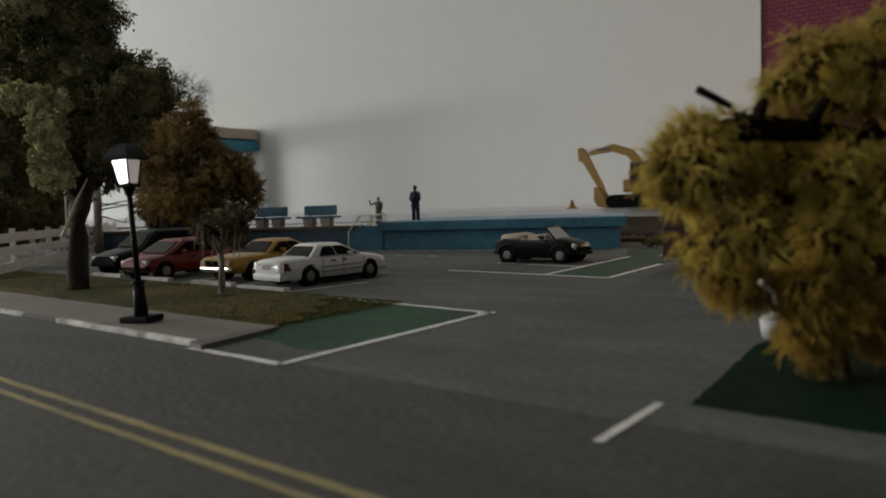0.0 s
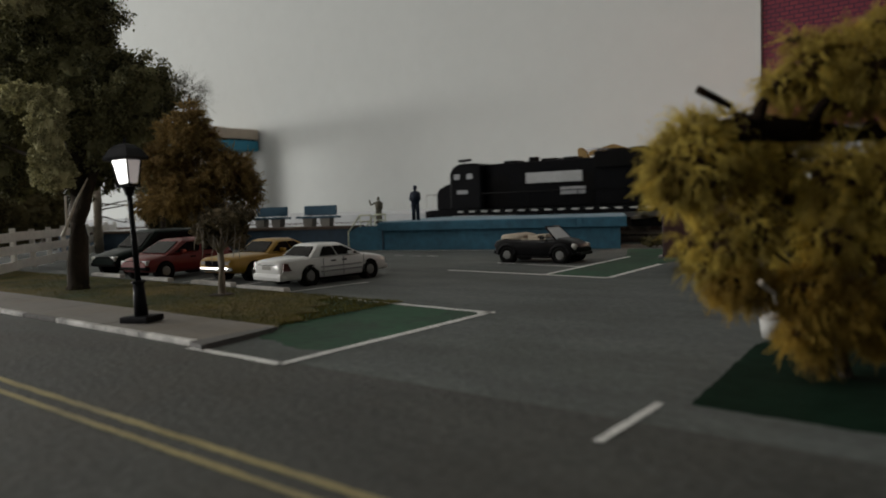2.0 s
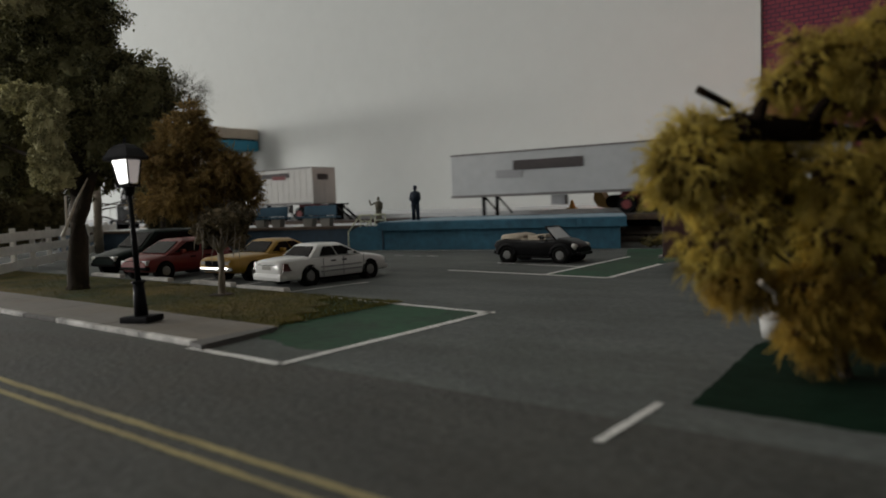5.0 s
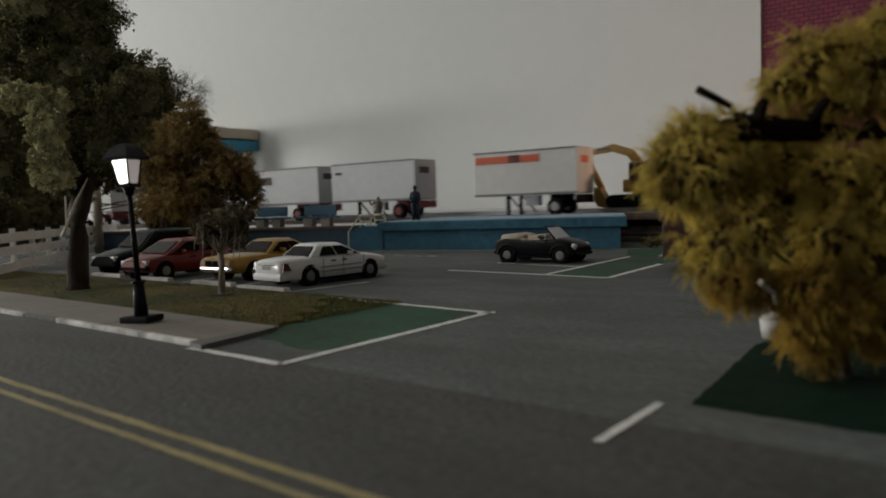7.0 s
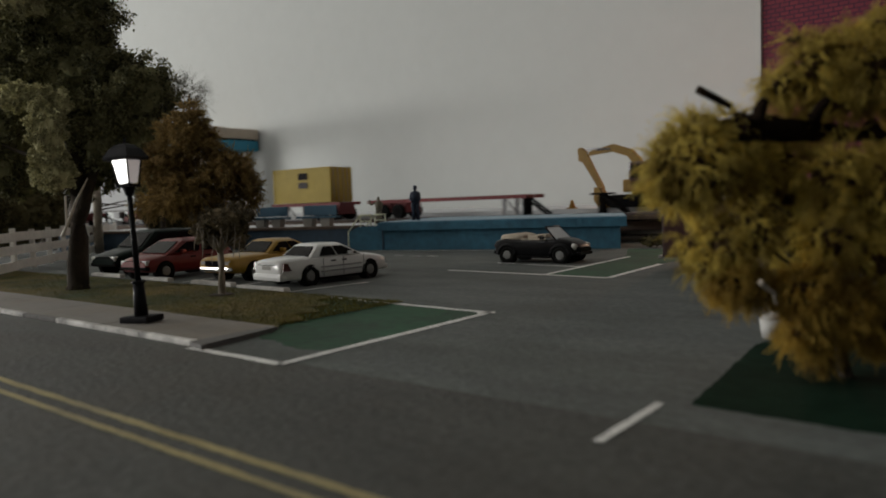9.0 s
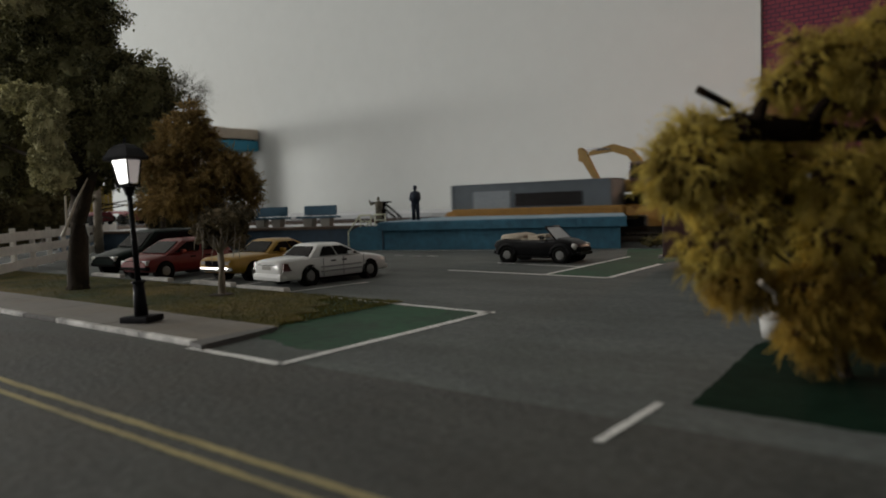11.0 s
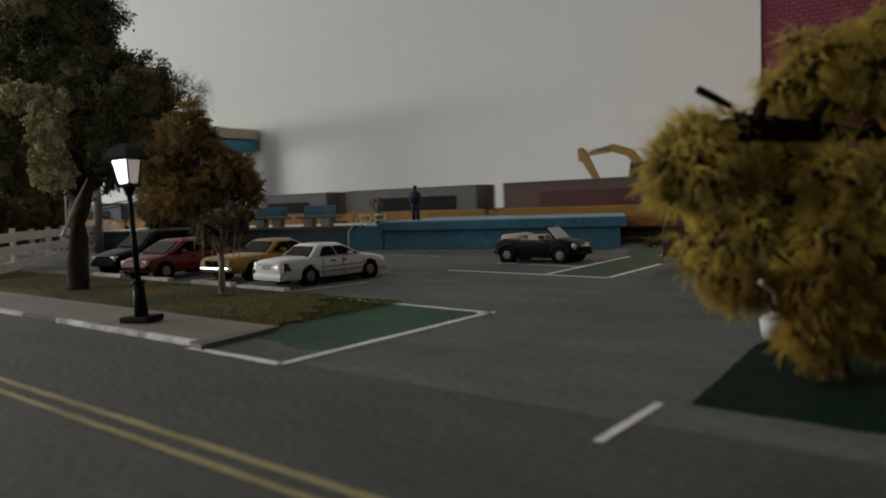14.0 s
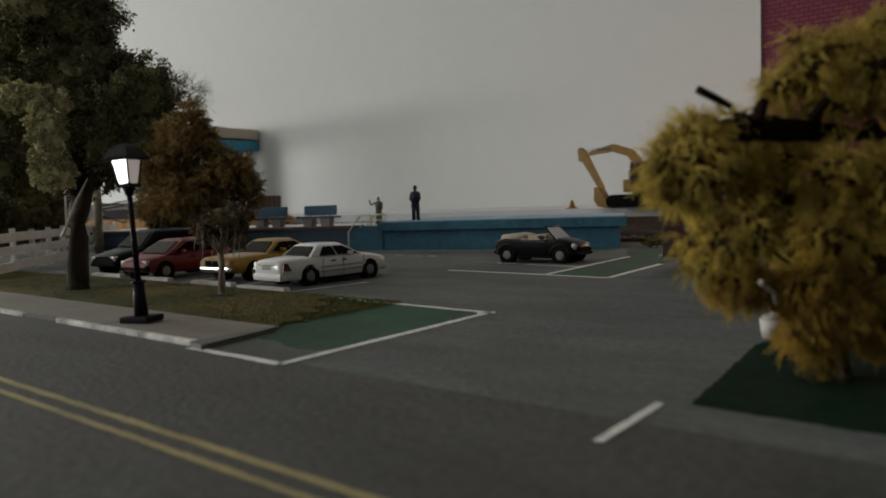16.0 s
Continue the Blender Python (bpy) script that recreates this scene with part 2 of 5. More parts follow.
# ---- mesh helpers, in full-size metres ----
def box(bm, x0, x1, y0, y1, z0, z1, bevel=0.0):
    vs = [bm.verts.new((x, y, z)) for z in (z0, z1) for x, y in ((x0, y0), (x1, y0), (x1, y1), (x0, y1))]
    fs = [bm.faces.new([vs[i] for i in f]) for f in
          ((3, 2, 1, 0), (4, 5, 6, 7), (0, 1, 5, 4), (1, 2, 6, 5), (2, 3, 7, 6), (3, 0, 4, 7))]
    if bevel:
        es = {e for f in fs for e in f.edges}
        bmesh.ops.bevel(bm, geom=list(es), offset=bevel, segments=2, profile=0.6, affect="EDGES")
    return bm


def tube(bm, p0, p1, r0, r1=None, seg=10, caps=True):
    p0, p1 = Vector(p0), Vector(p1)
    r1 = r0 if r1 is None else r1
    q = (p1 - p0).to_track_quat("Z", "Y")
    rings = []
    for p, r in ((p0, r0), (p1, r1)):
        rings.append([bm.verts.new(p + q @ Vector((r * math.cos(a), r * math.sin(a), 0)))
                      for a in (2 * math.pi * i / seg for i in range(seg))])
    for i in range(seg):
        j = (i + 1) % seg
        bm.faces.new((rings[0][i], rings[0][j], rings[1][j], rings[1][i])).smooth = True
    if caps:
        bm.faces.new(rings[0][::-1])
        bm.faces.new(rings[1])
    return bm


def prism(bm, pts, y0, y1, bevel=0.0):
    """A side outline of (x, z) drawn out from y0 to y1."""
    a = [bm.verts.new((x, y0, z)) for x, z in pts]
    b = [bm.verts.new((x, y1, z)) for x, z in pts]
    n = len(pts)
    fs = [bm.faces.new(a), bm.faces.new(b[::-1])]
    fs += [bm.faces.new((a[j], a[i], b[i], b[j])) for i, j in ((i, (i + 1) % n) for i in range(n))]
    if bevel:
        bmesh.ops.bevel(bm, geom=list({e for f in fs for e in f.edges}), offset=bevel, segments=2, profile=0.6, affect="EDGES")
    return bm


def loft(bm, rings, smooth=True):
    vs = [[bm.verts.new(p) for p in r] for r in rings]
    n = len(rings[0])
    for a, b in zip(vs, vs[1:]):
        for i in range(n):
            bm.faces.new((a[i], a[(i + 1) % n], b[(i + 1) % n], b[i])).smooth = smooth
    bm.faces.new(vs[0][::-1])
    bm.faces.new(vs[-1])
    return bm


def link(name, bm, material, parent=None, label=""):
    bmesh.ops.recalc_face_normals(bm, faces=bm.faces)
    bm.transform(Matrix.Scale(K, 4))
    me = bpy.data.meshes.new(name)
    bm.to_mesh(me)
    bm.free()
    me.materials.append(material)
    ob = new(name, me)
    if parent:
        ob.parent = parent
    if label:
        ob["label"] = label
    return ob


def part(name, bm, material, parent, label=""):
    return link(name, bm, material, parent, label)


def B(*a, **k):
    return box(bmesh.new(), *a, **k)


def T(*a, **k):
    return tube(bmesh.new(), *a, **k)


def thing(name, m, label, category, group="", kind=""):
    ob = new(name)
    ob.empty_display_size = 0.01
    ob.matrix_basis = m
    return tagged(ob, label, category, group, kind)


def setting(name, bm, material, label, category=""):
    return tagged(link(name, bm, material), label, category or name.split("_")[0], kind="structure")


# ---- large structure ----
def room():
    x0, x1, y0, y1, z0, z1 = -400, 400, -215, 66, -82, 130
    setting("floor", B(x0, x1, y0, y1 + 3, z0 - 5, z0), FLOOR, "plain wooden floor of the room under the layout")
    setting("ceiling", B(x0, x1, y0, y1 + 3, z1, z1 + 5), ROOM, "plain painted ceiling of the room")
    setting("wall_north", B(x0, x1, y1, y1 + 3, z0, z1), WALL, "plain pale grey painted wall behind the layout")
    setting("wall_east", B(x1, x1 + 3, y0, y1 + 3, z0, z1), ROOM, "plain painted side wall of the room")
    # west wall and south wall with their window openings
    bm = B(x0 - 3, x0, y0, -115, z0, z1)
    box(bm, x0 - 3, x0, 20, y1 + 3, z0, z1)
    box(bm, x0 - 3, x0, -115, 20, z0, -10)
    box(bm, x0 - 3, x0, -115, 20, 90, z1)
    setting("wall_west", bm, ROOM, "painted side wall of the room with a window opening")
    bm = B(x0, -315, y0 - 3, y0, z0, z1)
    box(bm, -165, x1, y0 - 3, y0, z0, z1)
    box(bm, -315, -165, y0 - 3, y0, z0, 0)
    box(bm, -315, -165, y0 - 3, y0, 110, z1)
    setting("wall_south", bm, ROOM, "painted wall behind the viewer with a window opening")


def strip(x0, x1, y0, y1, z):
    return B(x0, x1, y0, y1, z - 0.03, z)


def line_poly(pts, z, w):
    """A painted line along points, with a slightly wandering edge."""
    bm = bmesh.new()
    for (xa, ya), (xb, yb) in zip(pts, pts[1:]):
        d = Vector((xb - xa, yb - ya))
        n = Vector((-d.y, d.x)).normalized() * w / 2
        k = max(2, int(d.length / 0.25))
        prev = None
        for i in range(k + 1):
            c = Vector((xa, ya)) + d * i / k
            e = 1 + random.uniform(-0.16, 0.16)
            f = 1 + random.uniform(-0.16, 0.16)
            row = [bm.verts.new((c.x + n.x * e, c.y + n.y * e, z)), bm.verts.new((c.x - n.x * f, c.y - n.y * f, z))]
            if prev:
                bm.faces.new((prev[0], prev[1], row[1], row[0]))
            prev = row
    return bm


def ground():
    setting("ground", B(-390, 390, -30, 66, -4, -0.05), ASPHALT, "grey painted base board of the model layout", "ground")
    setting("road", B(-120, 60, -6, 7.25, -0.06, 0.0), ROADWAY, "dark grey painted model road surface", "road")
    setting("parking_lot", B(-60, 40, 7.25, 34.6, -0.06, 0.0), ASPHALT, "grey painted asphalt parking lot of the model", "parking lot")
    for y, w in ((4.13, 0.12), (3.83, 0.105)):
        setting("road_line", line_poly([(-70, y), (20, y)], 0.012, w), YELLOW_LINE, "worn yellow centre line on the road", "road marking")
    lines = [([(-11.7, 7.08), (-9.1, 7.06), (-9.08, 12.82), (-14.6, 13.12)], 0.19), ([(-9.3, 12.66), (-8.98, 12.92)], 0.2), ([(-3.26, 6.42), (-3.26, 8.05)], 0.115),
             ([(-16.2, 20.4), (-12.0, 20.15), (-9.67, 19.98), (-9.9, 24.7)], 0.22), ([(-12.0, 20.2), (-12.3, 27.4)], 0.2),
             ([(-16.1, 23.4), (-12.2, 22.9)], 0.13), ([(-16.75, 13.5), (-16.3, 16.4)], 0.12),
             ([(-27.0, 27.9), (-20.0, 29.6)], 0.18), ([(-23.6, 25.5), (-23.0, 25.55)], 0.14), ([(-22.6, 25.58), (-22.0, 25.62)], 0.14),
             ([(-21.7, 25.63), (-21.0, 25.69)], 0.14), ([(-19.9, 13.7), (-20.2, 17.5)], 0.12), ([(-23.0, 13.8), (-23.2, 17.6)], 0.12)]
    for pts, w in lines:
        setting("parking_line", line_poly(pts, 0.014, w), WHITE_LINE, "hand-painted white parking lot line", "road marking")
    # green painted islands
    def flat(pts, z, rough=0.0):
        bm = bmesh.new()
        if rough:
            rnd = random.Random(len(pts) + round(pts[0][1] * 10))
            fine = []
            for (xa, ya), (xb, yb) in zip(pts, pts[1:] + pts[:1]):
                k = max(1, int(math.hypot(xb - xa, yb - ya) / 0.12))
                fine += [(xa + (xb - xa) * i / k + rnd.gauss(0, rough), ya + (yb - ya) * i / k + rnd.gauss(0, rough)) for i in range(k)]
            pts = fine
        f = bm.faces.new([bm.verts.new((x, y, z)) for x, y in pts])
        r = bmesh.ops.extrude_face_region(bm, geom=[f])
        bmesh.ops.translate(bm, verts=[v for v in r["geom"] if isinstance(v, bmesh.types.BMVert)], vec=(0, 0, -0.03))
        return bm
    setting("painted_island", flat([(-12.3, 8.7), (-9.9, 8.0), (-9.2, 8.3), (-9.2, 12.75), (-14.4, 13.0), (-14.8, 10)], 0.008, 0.05),
            GREEN_PAINT, "green painted traffic island between white lines", "painted ground")
    setting("painted_island", flat([(-11.95, 20.25), (-9.75, 20.08), (-9.98, 24.7), (-9.4, 32.2), (-14.2, 31.5), (-12.4, 27.3)], 0.008),
            GREEN_PAINT, "green painted island beside the black convertible", "painted ground")
    # this island's darker colour stands for the tree's shade
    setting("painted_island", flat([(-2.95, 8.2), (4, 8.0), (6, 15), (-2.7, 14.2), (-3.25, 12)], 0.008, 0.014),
            GREEN_SHADED, "green painted island, darkened for shade under the golden tree", "painted ground")
    # sidewalk slabs with joints, and the kerb stones
    walk_ob = setting("pavement", B(-90, -11.75, 7.3, 9.1, -0.03, 0.07), KERB, "grey concrete sidewalk along the road", "pavement")
    x = -11.8
    i = 0
    while x > -60:
        w = 1.9
        bm = B(x - w + 0.015, x, 7.32, 9.05, 0.05, 0.1 + random.uniform(-.004, .004), bevel=0.012)
        part("paving_slab", bm, CONCRETE, walk_ob)
        bm = B(x - w + 0.015, x, 7.16, 7.31, 0.0, 0.112 + random.uniform(-.01, .01), bevel=0.03)
        part("kerb_stone", bm, KERB_WHITE if i != 3 else KERB, walk_ob)
        x -= w
        i += 1
    bm = bmesh.new()
    bm.faces.new([bm.verts.new(q) for q in ((-11.82, 7.14, 0), (-11.3, 7.05, 0), (-11.6, 8.9, 0), (-11.82, 9.05, 0))])
    r = bmesh.ops.extrude_face_region(bm, geom=bm.faces[:])
    bmesh.ops.translate(bm, verts=[v for v in r["geom"] if isinstance(v, bmesh.types.BMVert)], vec=(0, 0, 0.1))
    part("kerb_end", bm, KERB, walk_ob, "dark grey kerb at the end of the sidewalk")
    # lawn with a turf base and blades
    base = setting("lawn", flat([(-90, 9.1), (-12.2, 9.05), (-11.8, 9.15), (-12.3, 9.6), (-12.0, 10.0), (-12.9, 10.5), (-12.6, 11.0), (-13.4, 11.4), (-13.3, 12.0), (-14.3, 12.3), (-14.3, 12.9), (-17, 13.2), (-90, 13.5)], 0.06), TURF,
                   "brownish green static grass strip", "lawn")
    rnd = random.Random(4)
    verts, faces = [], []
    for _ in range(60000):
        x = -12 - 34 * rnd.random() ** 1.6
        y = rnd.uniform(9.1, 13.2)
        if x > -12.3 - max(0, y - 10) * 0.85:
            if rnd.random() < 0.6 + 0.2 * (x + 12.3):
                continue
        a, h, w = rnd.uniform(0, 6.28), rnd.uniform(0.02, 0.07), 0.012
        dx, dy = math.cos(a) * w, math.sin(a) * w
        lx, ly = rnd.uniform(-.06, .06), rnd.uniform(-.06, .06)
        n = len(verts)
        verts += [(x - dx, y - dy, 0.03), (x + dx, y + dy, 0.03), (x + lx, y + ly, 0.04 + h)]
        faces.append((n, n + 1, n + 2))
    stuff("grass", verts, faces, GRASS, "short brownish green static grass", "grass")


def stuff(name, verts, faces, material, label, category, parent=None):
    me = bpy.data.meshes.new(name)
    me.from_pydata([(x * K, y * K, z * K) for x, y, z in verts], [], faces)
    me.materials.append(material)
    ob = new(name, me)
    if parent:
        ob.parent = parent
        ob["kind"] = "stuff"
        return ob
    return tagged(ob, label, category, kind="stuff")


TRACK = 6.0           # heading of the track
TX, TY = -21.0 - 1.35 * math.sin(radians(TRACK)), 37.8 + 1.35 * math.cos(radians(TRACK))
RAIL_Z = 0.45


def on_track(u, off=0.0, z=0.0, turn=0.0):
    a = radians(TRACK)
    return at(TX + u * math.cos(a) - off * math.sin(a), TY + u * math.sin(a) + off * math.cos(a), z, TRACK + turn)


def track():
    bed = bmesh.new()
    pts = [(-2.6, -0.02), (-1.7, 0.22), (1.7, 0.22), (2.6, -0.02)]
    loft(bed, [[(x, y, z) for y, z in pts] for x in (-290, 214)])
    ob = link("track_bed", bed, BALLAST)
    ob.matrix_basis = on_track(0)
    tagged(ob, "dark ballast bed under the model railway track", "track bed", kind="structure")
    rails = thing("railway_track", on_track(0), "model railway track with steel rails on brown sleepers", "track", kind="structure")
    for y in (-0.72, 0.72):
        part("rail", B(-290, 214, y - 0.05, y + 0.05, 0.3, RAIL_Z), RAIL, rails)
    bm = B(-0.13, 0.13, -1.3, 1.3, 0.16, 0.31)
    bm.transform(Matrix.Scale(K, 4))
    me = bpy.data.meshes.new("sleeper")
    bm.to_mesh(me)
    bm.free()
    me.materials.append(TIE)
    for i in range(150):
        s = new("sleeper", me)
        s.parent = rails
        s.location = ((-52 + i * 0.62) * K, 0, 0)
    # pale raised ledge behind the track on its dark riser
    ob = link("ledge_riser", B(-200, 195, 0, 1.0, -0.05, 1.2), RISER)
    ob.matrix_basis = on_track(0, 2.9)
    tagged(ob, "dark brown riser behind the track", "riser", kind="structure")
    bm = bmesh.new()
    rings = []
    for u in (-200, 195):
        o = on_track(u, 2.85).translation / K
        rings.append([(o.x, o.y, 1.2), (o.x, 65.98, 1.2), (o.x, 65.98, 1.78), (o.x, o.y + 0.1, 1.78)])
    loft(bm, rings, False)
    setting("ledge", bm, PALE, "pale plastered ledge between the track and the wall", "ledge")


PLAT = 14.6           # heading of the platform front
PX, PY = -14.7, 31.8


def on_plat(u, v, z=0.0, turn=0.0):
    a = radians(PLAT)
    return at(PX + u * math.cos(a) - v * math.sin(a), PY + u * math.sin(a) + v * math.cos(a), z, PLAT + turn)


def platform():
    """Station platform: blue front wall, projecting slab, pale deck, steps and hand rail."""
    p = thing("station_platform", on_plat(0, 0), "blue painted station platform with a pale deck", "platform", kind="structure")
    a = radians(PLAT)

    def depth(u):            # back edge runs along the track
        x, y = PX + u * math.cos(a), PY + u * math.sin(a)
        s, c = math.sin(radians(TRACK)), math.cos(radians(TRACK))
        d = -(x - TX) * s + (y - TY) * c      # distance from the track, negative in front
        return (-d - 1.75) / math.cos(a - radians(TRACK))
    L = -12.9
    bm = bmesh.new()
    def back(u):             # the far end is cut off askew
        return u - (0.2 * depth(u) if u > -1 else 0)
    loft(bm, [[(u, 0.0, 0), (back(u), depth(u), 0), (back(u), depth(u), 1.1), (u, 0.0, 1.1)] for u in (L, 0.0)], False)
    part("front_wall", bm, BLUE, p)
    bm = bmesh.new()
    n = 26
    loft(bm, [[(u, -0.28, 1.08), (back(u) if i == n else u, depth(u), 1.08), (back(u) if i == n else u, depth(u), 1.535), (u, -0.2, 1.545), (u, -0.28, 1.5)]
              for i, u in enumerate([L - 0.2 + (0.55 - L) * k / n - (1.3 if k == n - 1 else 1.0 if k == n - 2 else 0.6 if k == n - 3 else 0.3 if k == n - 4 else 0) for k in range(n + 1)])], False)
    for v in bm.verts:
        v.co.y += random.uniform(-.025, .025) if v.co.y < 0 else 0
        v.co.z += random.uniform(-.012, .012)
    part("slab", bm, BLUE, p, "lighter blue projecting slab edge")
    bm = bmesh.new()
    loft(bm, [[(u, -0.12, 1.52), (back(u), depth(u) - .02, 1.52), (back(u), depth(u) - .02, 1.57), (u, -0.12, 1.57)] for u in (L - 0.1, 0.3)], False)
    part("deck", bm, BLUE_TOP, p, "pale blue platform deck")
    # left section, set back, lower
    bm = B(-40, L - 2.7, 0.9, 2.4, 0, 1.18)
    part("low_wall", bm, BLUE_DARK, p, "dark blue lower wall")
    part("coping", B(-40, L - 2.6, 0.8, 2.45, 1.18, 1.34, bevel=0.03), RISER, p, "dark brown coping")
    part("rear_deck", B(-40, L, 2.4, depth(L) - 0.1, 0.0, 1.28), BLUE_DARK, p)
    part("rear_paving", B(-40, L, 2.46, depth(L) - 0.1, 1.28, 1.32), PALE, p)
    # steps down at the end
    for i in range(6):
        part("step", B(L - 0.45 * (i + 1), L - 0.45 * i, 0.2, 1.8, 0, 1.3 - 0.21 * i, bevel=0.02), BLUE, p)
    part("stair_cheek", prism(bmesh.new(), [(L - 2.2, 0), (L, 0), (L, 1.32), (L - 1.6, 1.32), (L - 2.2, 1.0)], 0.0, 0.18, 0.02), BLUE, p)
    part("wall_joint", B(L - 0.09, L + 0.01, -0.03, 0.05, 0, 1.07), BLUE_DARK, p)
    r = thing("stair_rail", on_plat(0, 0), "pale painted tubular hand rail beside the platform steps", "hand rail")
    for y in (0.09, 1.75):
        pts = [(L - 2.3, 0.05), (L - 2.3, 1.02), (L - 1.5, 1.95), (L - 0.8, 1.95), (L - 0.8, 1.3)]
        bm = bmesh.new()
        for (xa, za), (xb, zb) in zip(pts, pts[1:]):
            tube(bm, (xa, y, za), (xb, y, zb), 0.045, seg=8)
        part("rail_tube", bm, RAIL_YELLOW, r)
        part("mid_rail", T((L - 1.5, y, 1.0), (L - 1.5, y, 1.95), 0.035, seg=8), RAIL_YELLOW, r)
        part("lower_rail", T((L - 1.5, y, 1.62), (L - 0.8, y, 1.62), 0.035, seg=8), RAIL_YELLOW, r)


def bench(m):
    b = thing("bench", m, "blue painted bench with a solid back on concrete legs", "bench", "benches on the platform")
    part("seat", B(-1.45, 1.45, -0.3, 0.28, 0.5, 0.62, bevel=0.02), BENCH_BLUE, b)
    bm = B(-1.15, 1.15, 0.2, 0.32, 0.66, 1.26, bevel=0.02)
    part("backrest", bm, BENCH_BLUE, b)
    for x in (-0.62, 0.62):
        part("leg", prism(bmesh.new(), [(x - 0.3, 0), (x + 0.3, 0), (x + 0.36, 0.5), (x - 0.36, 0.5)], -0.25, 0.25, 0.02), BENCH_GREY, b)
    for x in (-0.7, 0.7):
        part("back_bracket", B(x - 0.06, x + 0.06, 0.2, 0.3, 0.6, 0.7), BENCH_GREY, b)
    return b


def red_building():
    h = thing("brick_building", at(-11.75, 45.2, 1.78), "tall dark red brick building beside the track", "building")
    part("wall", B(0, 22, 0, 8, 0, 24), RED_BRICK, h)
    part("roof", B(-0.3, 22.3, -0.3, 8.2, 24, 24.5), CONCRETE, h)
    part("corner_trim", B(-0.05, 0.06, -0.05, 0.06, 0, 23.9), CAR_MAROON, h)


def building_lamp():
    l = thing("wall_lamp", at(-11.8, 45.6, 6.6), "small lit globe lamp on the brick building", "lamp")
    part("bracket", T((0.04, 0, 0.1), (-0.5, 0, 0.1), 0.05, seg=8), POST_BLACK, l)
    bm = bmesh.new()
    bmesh.ops.create_icosphere(bm, subdivisions=2, radius=0.16, matrix=Matrix.Translation((-0.45, 0, -0.1)))
    part("globe", bm, LAMP_SIDE, l)


def station_building():
    """An open canopy on posts with a small block at its far end, close to the room wall."""
    h = thing("station_building", at(-87.0, 56.8, 1.78), "cream flat-roofed station canopy with a teal band", "building")
    part("wall", B(-26, -19, 5.4, 8.8, 0, 9.3), STATION_CREAM, h)
    # unseen front wall, added to throw shade on the room wall
    part("wall", B(-9, -0.7, 0.4, 2.6, 0, 9.3), STATION_CREAM, h)
    for x in (-2.2, -13.0):
        part("post", B(x, x + 1.2, 7.4, 8.5, 0, 9.3, bevel=0.05), STATION_CREAM, h)
    part("band", B(-26.2, 0.0, 0.1, 8.8, 9.3, 10.75, bevel=0.05), STATION_TEAL, h, "teal painted band")
    # inset strip in black, with the shade under the slab put into its colour
    part("shadow_gap", B(-26.0, -0.35, 0.3, 8.6, 10.75, 11.0), BLACK_DULL, h)
    part("roof", B(-26.6, -0.1, -0.3, 9.0, 11.0, 12.45, bevel=0.06), STATION_CREAM, h, "cream flat roof slab")
    for z in (1.0, 5.4):
        w = part("window", B(-24, -21, 5.33, 5.43, z, z + 2.6), GLASS, h)
        part("frame", B(-24.16, -20.84, 5.36, 5.41, z - 0.16, z + 2.76), STATION_TEAL, w)
    part("mast", T((-3.5, 3, 12.4), (-3.5, 3, 15.2), 0.05, seg=6), TRIM, h)


def fence():
    a, b = Vector((-34.2, 11.6)), Vector((-52.8, 26.3))
    d = (b - a)
    ang = math.degrees(math.atan2(d.y, d.x))
    f = thing("board_fence", at(a.x, a.y, 0, ang), "white painted three-board fence round the lawn", "fence")
    n = 9
    step = d.length / n
    for i in range(-1, n + 1):
        part("post", B(i * step - 0.13, i * step + 0.13, -0.1, 0.1, 0, 1.95 + random.uniform(-.04, .08), bevel=0.02), FENCE_W, f)
    for i in range(-1, n):
        for z0 in (0.1, 0.78, 1.4):
            s = random.uniform(-0.03, 0.03)
            bm = B(i * step + 0.01, (i + 1) * step - 0.01, -0.16, -0.1, z0 + s, z0 + 0.42 + s, bevel=0.015)
            part("board", bm, FENCE_W, f)


